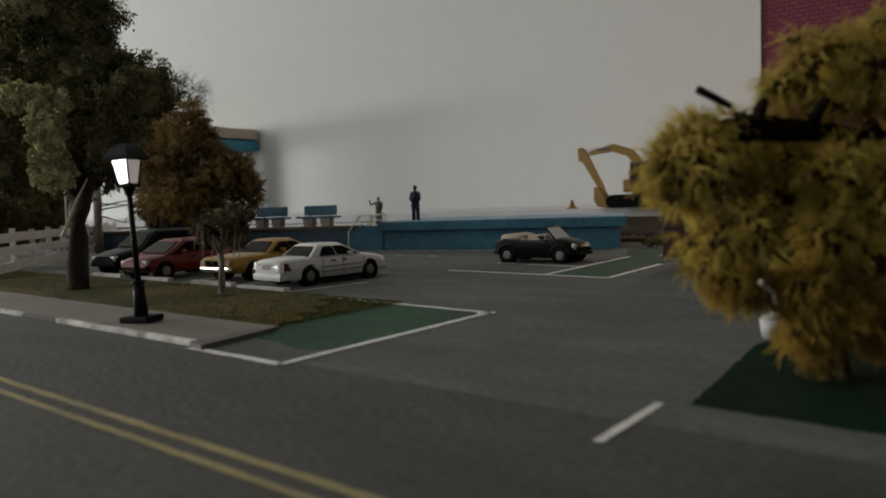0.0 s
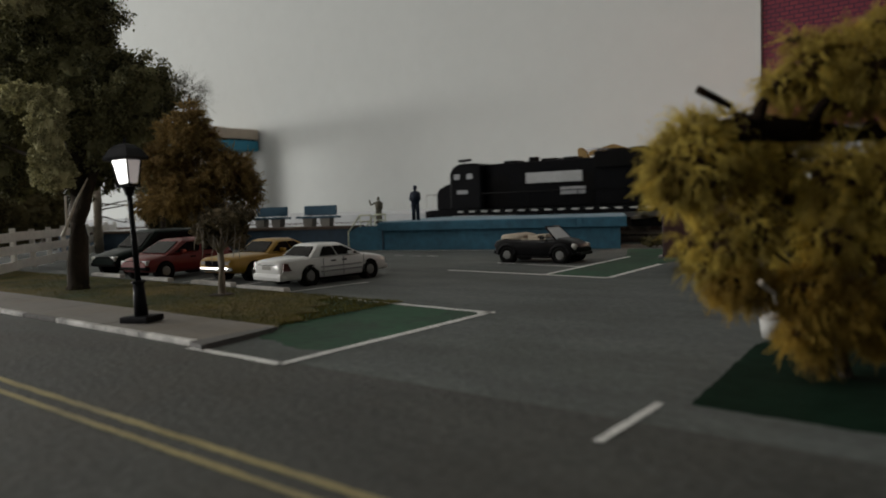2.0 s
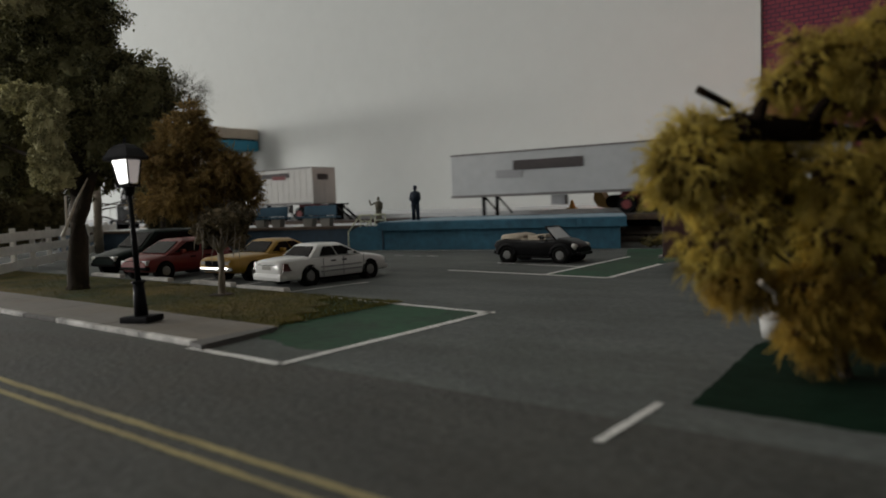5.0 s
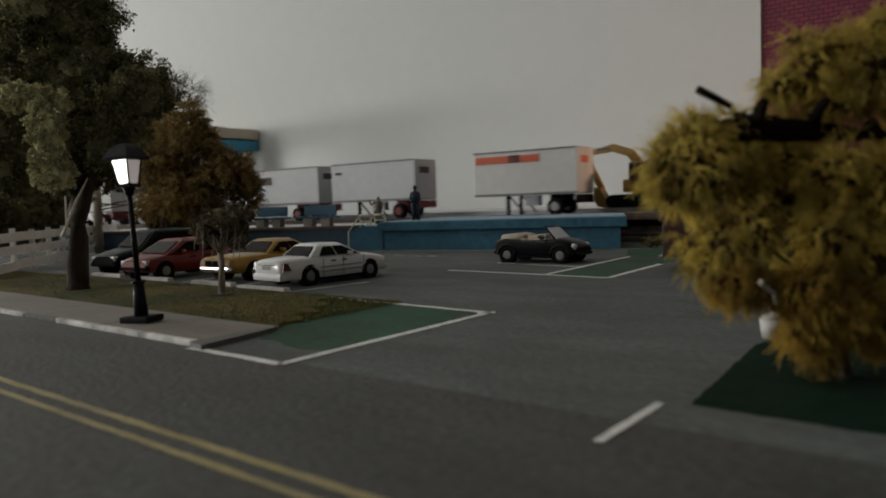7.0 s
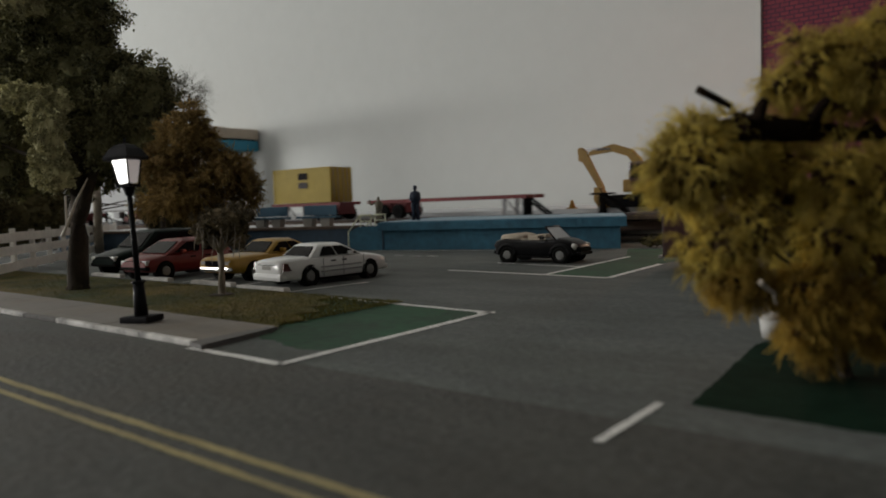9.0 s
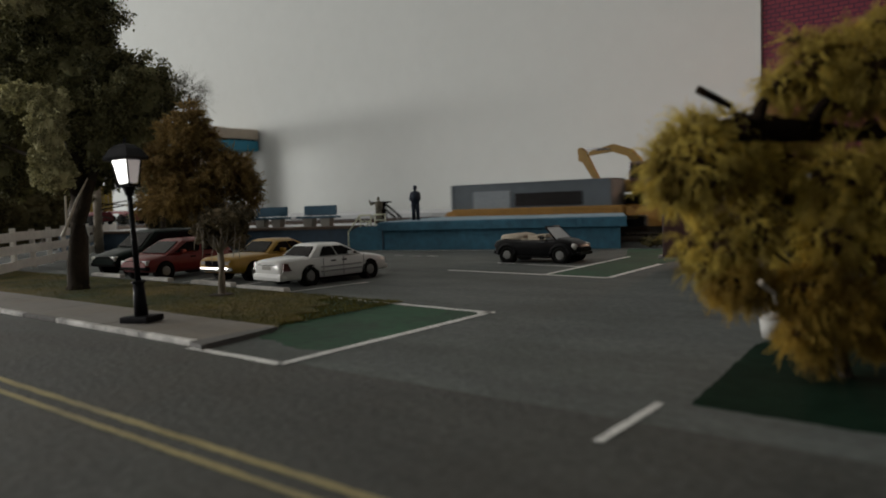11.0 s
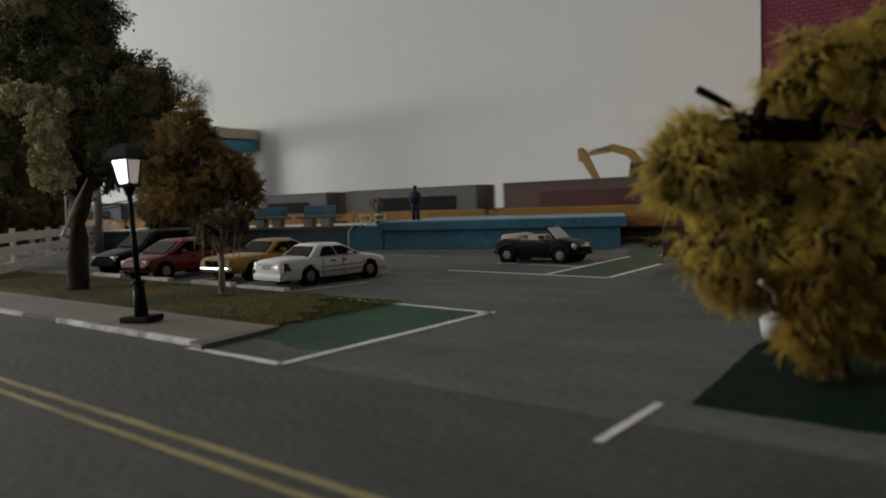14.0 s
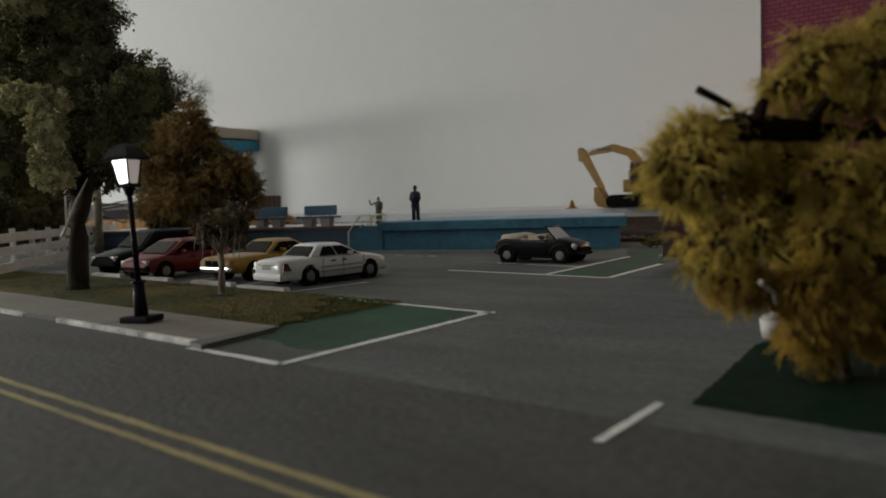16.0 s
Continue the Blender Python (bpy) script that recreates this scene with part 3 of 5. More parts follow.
def street_lamp(m):
    s = thing("street_lamp", m @ Matrix.Diagonal((0.9, 0.9, 0.9, 1)), "black lantern street lamp, lit, on the sidewalk", "street lamp")
    part("base", B(-0.42, 0.42, -0.3, 0.3, 0, 0.16, bevel=0.04), POST_BLACK, s)
    bm = T((0, 0, 0.15), (0, 0, 0.95), 0.17, 0.13, seg=12)
    tube(bm, (0, 0, 0.95), (0, 0, 1.02), 0.16, seg=12)
    tube(bm, (0, 0, 1.02), (0, 0, 3.2), 0.075, 0.06, seg=12)
    tube(bm, (0, 0, 3.1), (0, 0, 3.32), 0.09, 0.16, seg=12)
    part("pole", bm, POST_BLACK, s)
    la = part("lantern", prism(bmesh.new(), [(-0.2, 3.3), (0.2, 3.3), (0.2, 3.36), (-0.2, 3.36)], -0.2, 0.2), POST_BLACK, s)
    for k in range(4):
        c, w = math.cos(k * math.pi / 2), math.sin(k * math.pi / 2)
        bm = bmesh.new()
        q = [(0.15, -0.14, 3.4), (0.15, 0.14, 3.4), (0.23, 0.21, 3.95), (0.23, -0.21, 3.95)]
        bm.faces.new([bm.verts.new((x * c - y * w, x * w + y * c, z)) for x, y, z in q])
        r = bmesh.ops.extrude_face_region(bm, geom=bm.faces[:])
        bmesh.ops.translate(bm, verts=[v for v in r["geom"] if isinstance(v, bmesh.types.BMVert)], vec=(-0.02 * c, -0.02 * w, 0))
        part("pane", bm, LAMP_GLOW if k in (2, 3) else LAMP_SIDE, la, "bright lamp glass" if k in (2, 3) else "")
        part("lantern_bar", T((0.17 * c - 0.17 * w, 0.17 * w + 0.17 * c, 3.36), (0.24 * c - 0.24 * w, 0.24 * w + 0.24 * c, 4.0), 0.022, seg=6), POST_BLACK, la)
    part("bulb_holder", T((0, 0, 3.36), (0, 0, 3.6), 0.1, 0.07, seg=10), BLACK_DULL, la)
    bm = bmesh.new()
    loft(bm, [[(r * x, r * y, z) for x, y in ((-1, -1), (1, -1), (1, 1), (-1, 1))] for r, z in
              ((0.36, 3.95), (0.37, 4.02), (0.26, 4.22), (0.16, 4.32), (0.06, 4.36))], False)
    part("roof", bm, POST_BLACK, s, "black pitched lantern cap")
    part("finial", T((0, 0, 4.34), (0, 0, 4.5), 0.05, 0.01, seg=8), POST_BLACK, s)


def wheel_stop(x, y, w):
    b = thing("wheel_stop", at(x, y, 0), "pale concrete wheel stop at the head of a parking bay", "wheel stop", "wheel stops in the lot")
    part("block", prism(bmesh.new(), [(-w / 2, 0), (w / 2, 0), (w / 2 - .05, 0.13), (-w / 2 + .05, 0.13)], -0.12, 0.12, 0.03), STOP, b)


# ---- plants ----
def limb(bm, p0, p1, r0, r1, seg=8, bends=3, wob=0.15, rnd=random):
    p0, p1 = Vector(p0), Vector(p1)
    pts = [p0]
    for i in range(1, bends):
        pts.append(p0.lerp(p1, i / bends) + Vector((rnd.uniform(-wob, wob), rnd.uniform(-wob, wob), 0)))
    pts.append(p1)
    rings = []
    for i, p in enumerate(pts):
        d = pts[min(i + 1, bends)] - pts[max(i - 1, 0)]
        q = d.to_track_quat("Z", "Y")
        r = (r0 + (r1 - r0) * i / bends) * rnd.uniform(0.92, 1.08)
        rings.append([tuple(p + q @ Vector((r * math.cos(a), r * math.sin(a), 0))) for a in (2 * math.pi * k / seg for k in range(seg))])
    loft(bm, rings)


def leaves(blobs, count, size, rnd, droop=0.0, long=1.0, core=0.74, bunch=90, spread=0.1):
    """Uneven foliage: lumpy cores of many small faces, and a fuzz of small leaves in tufts. blobs: (x, y, z, rx, ry, rz)."""
    verts, faces, cverts, cfaces = [], [], [], []
    area_ = [(b[3] * b[4] * b[5]) ** (2 / 3) for b in blobs]
    tot = sum(area_)
    for b, v in zip(blobs, area_):
        k = int(count * v / tot)
        c0 = Vector(b[:3])
        rad = (b[3] * b[4] * b[5]) ** (1 / 3)
        off = Vector((rnd.uniform(-50, 50), rnd.uniform(-50, 50), rnd.uniform(-50, 50)))

        def surface(d):
            n = noise.fractal(d * 2.2 + off, 0.9, 2.1, 4)
            f = 1 + 0.34 * n
            return c0 + Vector((d.x * b[3], d.y * b[4], d.z * b[5])) * f
        bm = bmesh.new()
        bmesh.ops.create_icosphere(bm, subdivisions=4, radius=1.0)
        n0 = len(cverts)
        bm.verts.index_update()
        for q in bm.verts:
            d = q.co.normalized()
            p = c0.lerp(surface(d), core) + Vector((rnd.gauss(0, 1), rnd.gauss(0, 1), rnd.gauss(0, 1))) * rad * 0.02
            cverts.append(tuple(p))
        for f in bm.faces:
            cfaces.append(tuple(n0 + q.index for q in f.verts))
        bm.free()
        tufts = []
        for _ in range(max(24, k // bunch)):
            d = Vector((rnd.gauss(0, 1), rnd.gauss(0, 1), rnd.gauss(0, 1))).normalized()
            tufts.append((c0.lerp(surface(d), rnd.uniform(0.92, 1.1)), d))
        tr = spread * rad
        for _ in range(k):
            t, d = tufts[rnd.randrange(len(tufts))]
            c = t + Vector((rnd.gauss(0, tr), rnd.gauss(0, tr), rnd.gauss(0, tr))) - d * abs(rnd.gauss(0, tr * 0.8))
            s = size * rnd.uniform(0.5, 1.5)
            a = (d * 0.6 + Vector((rnd.gauss(0, 1), rnd.gauss(0, 1), rnd.gauss(0, 1) - droop))).normalized()
            e = a.cross(Vector((rnd.gauss(0, 1), rnd.gauss(0, 1), rnd.gauss(0, 1)))).normalized()
            n = len(verts)
            for p in (c - a * s * long - e * s * 0.3, c + e * s * 0.6, c + a * s * long, c - e * s * 0.6):
                verts.append(tuple(p))
            faces.append((n, n + 1, n + 2, n + 3))
    return verts, faces, cverts, cfaces


def fronds(blobs, count, length, size, rnd, droop, tuft=4):
    """Feathery drooping fronds of small leaflets, in tufts with gaps between them."""
    verts, faces = [], []
    area_ = [(b[3] * b[4] * b[5]) ** (2 / 3) for b in blobs]
    tot = sum(area_)
    for b, v in zip(blobs, area_):
        c0 = Vector(b[:3])
        for _ in range(int(count * v / tot / tuft)):
            d = Vector((rnd.gauss(0, 1), rnd.gauss(0, 1), rnd.gauss(0, 1))).normalized()
            n = noise.noise(d * 2.5 + c0)
            f = rnd.uniform(0.62, 0.95) * (1 + 0.35 * n)
            root = c0 + Vector((d.x * b[3], d.y * b[4], d.z * b[5])) * f
            lean = (d + Vector((rnd.gauss(0, 0.4), rnd.gauss(0, 0.4), rnd.gauss(0, 0.4) + 0.1))).normalized()
            reach = length * rnd.uniform(0.5, 1.35)
            for _ in range(tuft):
                g = 0.06 * length
                p = root + Vector((rnd.gauss(0, g), rnd.gauss(0, g), rnd.gauss(0, g)))
                way = (lean + Vector((rnd.gauss(0, 0.14), rnd.gauss(0, 0.14), rnd.gauss(0, 0.14)))).normalized()
                step = reach * rnd.uniform(0.7, 1.15) / 8
                for i in range(8):
                    p = p + way * step
                    way = (way + Vector((rnd.gauss(0, 0.1), rnd.gauss(0, 0.1), -droop * rnd.uniform(0.5, 1.5)))).normalized()
                    s = size * (1.15 - 0.07 * i)
                    for side in (1, -1):
                        e = way.cross(Vector((rnd.gauss(0, 1), rnd.gauss(0, 1), rnd.gauss(0, 1)))).normalized()
                        a = (way + e * rnd.uniform(0.3, 1.0)).normalized()
                        q = a.cross(e + way * 0.3).normalized()
                        k = len(verts)
                        for o in (p, p + a * s + q * s * 0.5, p + a * s * 2.1, p + a * s - q * s * 0.5):
                            verts.append(tuple(o))
                        faces.append((k, k + 1, k + 2, k + 3))
    return verts, faces


def tree(name, m, label, trunk_h, trunk_r, lean, crowns, bark, seed, limbs=6):
    """crowns: (part label, material, blobs, count, leaf size, droop, long)."""
    rnd = random.Random(seed)
    t = thing(name, m, label, "tree")
    bm = bmesh.new()
    top = Vector((lean[0], lean[1], trunk_h))
    limb(bm, (0, 0, -0.05), top, trunk_r, trunk_r * (0.85 if trunk_r > 0.3 else 0.6), 12, 5, trunk_r * 0.25, rnd)
    for k in range(7):
        a = k * 0.9
        tube(bm, (math.cos(a) * trunk_r * 0.95, math.sin(a) * trunk_r * 0.95, -0.03), (0, 0, trunk_r * 1.6), trunk_r * 0.3, trunk_r * 0.5, seg=6)
    part("trunk", bm, bark, t)
    allb = [b for c in crowns for b in c[2]]
    for i in range(limbs):
        b = allb[i % len(allb)]
        bm = bmesh.new()
        end = Vector((b[0] + rnd.uniform(-.3, .3) * b[3], b[1] + rnd.uniform(-.3, .3) * b[4], b[2] + rnd.uniform(-.2, .4) * b[5]))
        limb(bm, top * rnd.uniform(0.75, 1), end, trunk_r * 0.4, trunk_r * 0.1, 6, 4, 0.15, rnd)
        part("limb", bm, bark, t)
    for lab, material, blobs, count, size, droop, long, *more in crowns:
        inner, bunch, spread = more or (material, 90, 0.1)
        if bunch == "fronds":
            v, f = fronds(blobs, count, long, size, rnd, droop)
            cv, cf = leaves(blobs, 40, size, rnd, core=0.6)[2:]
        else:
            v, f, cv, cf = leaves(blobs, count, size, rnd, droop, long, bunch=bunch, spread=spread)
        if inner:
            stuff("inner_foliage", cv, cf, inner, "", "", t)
        ob = stuff("crown", v, f, material, "", "", t)
        ob["label"] = lab
    return t


# ---- vehicles ----
def wheel(parent, x, y, r, w, rim_mat):
    s = 1 if y > 0 else -1
    bm = bmesh.new()
    prof = [(0.62, 0.42), (0.93, 0.5), (1.0, 0.34), (1.0, -0.34), (0.93, -0.5), (0.62, -0.42)]
    n = 20
    rings = [[bm.verts.new((x + r * a * math.cos(2 * math.pi * i / n), y + w * b, r + r * a * math.sin(2 * math.pi * i / n))) for i in range(n)] for a, b in prof]
    for q in range(len(prof)):
        p, o = rings[q], rings[(q + 1) % len(prof)]
        for i in range(n):
            bm.faces.new((p[i], p[(i + 1) % n], o[(i + 1) % n], o[i])).smooth = True
    wh = part("wheel", bm, RUBBER, parent, "black tyre on a silver rim")
    bm = T((x, y + s * w * 0.2, r), (x, y + s * w * 0.4, r), r * 0.6, r * 0.52, seg=18)
    tube(bm, (x, y + s * w * 0.38, r), (x, y + s * w * 0.5, r), r * 0.22, r * 0.14, seg=10)
    tube(bm, (x, y + s * w * 0.38, r), (x, y + s * w * 0.46, r), r * 0.5, r * 0.4, seg=18)
    part("rim", bm, rim_mat, wh)


def body_ring(x, hw, z0, z1, tuck=0.12, crown=0.04):
    """One cross-section of a car body."""
    zs = z0 + (z1 - z0) * 0.55
    half = [(hw * 0.86, z0), (hw * 0.97, z0 + 0.1), (hw, zs), (hw * (1 - tuck * 0.35), z1 - 0.08), (hw * (1 - tuck), z1 - 0.01), (hw * 0.5, z1 + crown)]
    return [(x, y, z) for y, z in half] + [(x, -y, z) for y, z in reversed(half)]


def car(m, label, paint, sections, cabin, wheels, extras=None, category="car", group="parked cars", roof_paint=None, glass=None):
    """sections: (x, half width, z bottom, z top) from tail to nose. cabin: belt x0, x1, half width, z; roof x0, x1, half width, z."""
    glass = glass or GLASS
    c = thing("car", m, label, category, group)
    part("body", loft(bmesh.new(), [body_ring(*s) for s in sections]), paint, c)
    xs = [w for w in wheels[0]]
    r, w, hy = wheels[1], wheels[2], wheels[3]
    for x in xs:
        for s in (1, -1):
            # black disc just proud of the body side, standing for the shaded arch recess
            part("wheel_arch", T((x, s * (hy - 0.3), r), (x, s * (hy + 0.012), r), r * 1.16, seg=20), BLACK_DULL, c)
            wheel(c, x, s * (hy - w * 0.3), r, w, ALU)
    if cabin:
        b0, b1, bw, bz, r0, r1, rw, rz = cabin
        lo = [Vector(p) for p in ((b0, -bw, bz), (b1, -bw, bz), (b1, bw, bz), (b0, bw, bz))]
        hi = [Vector(p) for p in ((r0, -rw, rz), (r1, -rw, rz), (r1, rw, rz), (r0, rw, rz))]
        bm = bmesh.new()
        rings = []
        for f, zb in ((0, 0), (0.5, 0.02), (0.86, 0.015), (1, 0)):
            ring = []
            for i in range(4):
                p = lo[i].lerp(hi[i], f)
                ring.append((p.x, p.y * (1 + zb), p.z))
            rings.append(ring)
        top = [(p.x * 0.8 + 0.2 * (r0 + r1) / 2, p.y * 0.72, p.z + 0.075) for p in hi]
        loft(bm, rings + [top])
        bmesh.ops.bevel(bm, geom=[e for e in bm.edges], offset=0.035, segments=2, profile=0.6, affect="EDGES")
        cab = part("cabin", bm, roof_paint or paint, c)

        def pane(name, q, push):
            bm = bmesh.new()
            f = bm.faces.new([bm.verts.new(p) for p in q])
            bm.normal_update()
            f.normal_update()
            nrm = f.normal.copy()
            if nrm.dot(Vector(push)) < 0:
                nrm = -nrm
            g = bmesh.ops.extrude_face_region(bm, geom=[f])
            bmesh.ops.translate(bm, verts=[v for v in g["geom"] if isinstance(v, bmesh.types.BMVert)], vec=nrm * 0.035)
            bmesh.ops.translate(bm, verts=bm.verts[:], vec=nrm * 0.004)
            part(name, bm, glass, cab)

        def on(i, j, u, v):
            return lo[i].lerp(lo[j], u).lerp(hi[i].lerp(hi[j], u), v)
        for i, j, push in ((0, 1, (0, -1, 0)), (3, 2, (0, 1, 0))):
            k = 0.02 if push[1] > 0 else -0.02
            for u0, u1, w0, w1 in ((0.2, 0.49, 0.16, 0.48), (0.54, 0.86, 0.53, 0.92)):
                q = [on(i, j, w0, 0.1), on(i, j, w1, 0.1), on(i, j, u1 if u0 > .5 else u1, 0.86), on(i, j, u0, 0.86)]
                pane("side_window", [p + Vector((0, k, 0)) for p in q], push)
        pane("windscreen", [on(1, 2, 0.08, 0.08), on(1, 2, 0.92, 0.08), on(1, 2, 0.9, 0.9), on(1, 2, 0.1, 0.9)], (1, 0, 0))
        pane("rear_window", [on(0, 3, 0.08, 0.1), on(0, 3, 0.92, 0.1), on(0, 3, 0.9, 0.88), on(0, 3, 0.1, 0.88)], (-1, 0, 0.3))
        for s in (1, -1):
            part("mirror", B(b1 - 0.75, b1 - 0.6, s * (bw + 0.1) - 0.1, s * (bw + 0.1) + 0.1, bz + 0.02, bz + 0.16, bevel=0.03), paint, c)
            for x in (b0 + 0.55 * (b1 - b0) * 0.5 + 0.35, b0 + 0.62 * (b1 - b0)):
                part("door_handle", B(x - 0.11, x + 0.11, s * (hy - 0.0) - 0.02, s * (hy - 0.0) + 0.03, bz - 0.17, bz - 0.12), BLACK_DULL, c)
    if extras:
        extras(c)
    return c


def lights(c, xr, xf, zr, zf, hw, chrome=False, bar=None):
    for s in (1, -1):
        part("tail_light", B(xr - 0.02, xr + 0.22, s * hw - 0.2 if s > 0 else s * hw - 0.02, s * hw + 0.02 if s > 0 else s * hw + 0.2, zr - 0.15, zr + 0.12, bevel=0.03), TAIL, c)
        part("headlight", B(xf - 0.25, xf + 0.02, s * (hw - 0.3) - 0.22, s * (hw - 0.3) + 0.22, zf - 0.09, zf + 0.09, bevel=0.03), LENS, c)
    bm = STEEL if chrome else (bar or TRIM)
    part("rear_bumper", B(xr - 0.06, xr + 0.14, -hw * 0.95, hw * 0.95, 0.4, 0.56, bevel=0.06), bm, c)
    part("front_bumper", B(xf - 0.14, xf + 0.06, -hw * 0.95, hw * 0.95, 0.38, 0.54, bevel=0.06), bm, c)
    part("number_plate", B(xr - 0.13, xr - 0.07, -0.26, 0.26, 0.62, 0.77), LENS, c, "plain pale number plate")
    part("grille", B(xf - 0.02, xf + 0.04, -0.5, 0.5, zf - 0.12, zf + 0.08), BLACK_DULL, c)


def sedan(m):
    sec = [(-2.7, 0.66, 0.5, 0.7), (-2.67, 0.78, 0.4, 0.84), (-2.6, 0.86, 0.33, 0.91), (-2.42, 0.92, 0.27, 0.955), (-2.0, 0.965, 0.22, 0.985), (-1.5, 0.985, 0.2, 1.0), (-0.6, 0.985, 0.19, 0.995),
           (0.4, 0.985, 0.2, 0.985), (1.1, 0.985, 0.21, 0.965), (1.7, 0.975, 0.23, 0.91), (2.1, 0.945, 0.26, 0.85), (2.34, 0.88, 0.31, 0.79), (2.44, 0.8, 0.37, 0.73), (2.49, 0.7, 0.45, 0.66)]

    def ex(c):
        for k in (1, -1):
            bm = bmesh.new()
            loft(bm, [[(-2.63 + d, k * (0.86 + 0.03 * d), z) for d, z in ((0.0, 0.6), (0.34, 0.6), (0.2, 0.86), (0.03, 0.88))], [(-2.6, k * 0.62, 0.62), (-2.4, k * 0.62, 0.62), (-2.4, k * 0.62, 0.84), (-2.55, k * 0.62, 0.84)]][::k], False)
            for v in bm.verts:
                if abs(v.co.y) > 0.8:
                    v.co.y += k * 0.075 * (1 + (v.co.x + 2.6) * 0.9)
            part("tail_light", bm, TAIL, c, "dark red wedge tail lamp")
            part("headlight", B(2.22, 2.44, k * 0.58 - 0.22, k * 0.58 + 0.22, 0.58, 0.74, bevel=0.03), LENS, c)
            for z in (0.44, 0.6):
                part("side_moulding", B(-0.98, 1.0, k * 0.983 - 0.02, k * 0.983 + 0.02, z, z + 0.05, bevel=0.01), TRIM, c)
            part("sill", B(-1.0, 1.0, k * 0.92 - 0.04, k * 0.92 + 0.04, 0.17, 0.25), BLACK_DULL, c)
            for x in (-0.86, 0.1, 1.12):
                part("door_seam", B(x - 0.008, x + 0.008, k * 0.985 - 0.01, k * 0.985 + 0.01, 0.28, 0.95), TRIM, c)
        part("rear_bumper", B(-2.76, -2.3, -0.88, 0.88, 0.24, 0.52, bevel=0.13), CAR_WHITE, c)
        part("front_bumper", B(2.3, 2.55, -0.84, 0.84, 0.28, 0.5, bevel=0.1), CAR_WHITE, c)
        part("number_plate", B(-2.72, -2.68, -0.25, 0.25, 0.64, 0.78), LENS, c, "plain pale number plate")
        part("boot_trim", B(-2.7, -2.66, -0.55, 0.55, 0.79, 0.82), STEEL, c, "thin chrome strip on the boot lid")
        part("grille", B(2.42, 2.51, -0.4, 0.4, 0.56, 0.7), BLACK_DULL, c)
    return car(m, "white four-door saloon model car in a parking bay", CAR_WHITE, sec,
               (-1.42, 1.12, 0.9, 0.965, -0.92, 0.28, 0.7, 1.38), ([-1.46, 1.45], 0.35, 0.24, 0.965), ex)


def classic(m, paint, label):
    sec = [(-2.4, 0.78, 0.45, 0.84), (-2.3, 0.88, 0.34, 0.92), (-1.5, 0.93, 0.26, 0.96), (0, 0.93, 0.24, 0.92), (1.2, 0.92, 0.25, 0.9), (2.2, 0.88, 0.32, 0.86), (2.4, 0.8, 0.42, 0.8)]
    return car(m, label, paint, sec, (-1.7, 0.75, 0.82, 0.9, -0.75, 0.15, 0.66, 1.32), ([-1.35, 1.4], 0.33, 0.22, 0.92),
               lambda c: lights(c, -2.4, 2.38, 0.72, 0.68, 0.86, chrome=True))


def hatch(m, paint, label, tall=1.45):
    sec = [(-2.05, 0.75, 0.45, 0.9), (-1.95, 0.85, 0.3, 1.0), (-1.2, 0.89, 0.24, 1.0), (0, 0.9, 0.22, 0.97), (1.1, 0.89, 0.23, 0.92), (1.8, 0.83, 0.3, 0.8), (2.05, 0.7, 0.4, 0.68)]
    return car(m, label, paint, sec, (-1.9, 1.2, 0.84, 0.92, -1.5, 0.35, 0.68, tall - 0.05), ([-1.25, 1.28], 0.33, 0.22, 0.88),
               lambda c: lights(c, -2.02, 2.0, 0.75, 0.66, 0.82, bar=BLACK_DULL))


def offroader(m, paint, label):
    sec = [(-2.3, 0.85, 0.5, 1.05), (-2.25, 0.92, 0.4, 1.12), (-1, 0.95, 0.35, 1.12), (0, 0.95, 0.34, 1.1), (1.2, 0.95, 0.33, 1.04), (1.9, 0.92, 0.34, 0.9), (2.2, 0.84, 0.38, 0.78), (2.32, 0.7, 0.46, 0.66)]
    return car(m, label, paint, sec, (-2.2, 1.1, 0.88, 1.05, -2.0, 0.3, 0.72, 1.72), ([-1.4, 1.45], 0.38, 0.26, 0.94),
               lambda c: lights(c, -2.3, 2.26, 0.9, 0.7, 0.86, bar=BLACK_DULL))


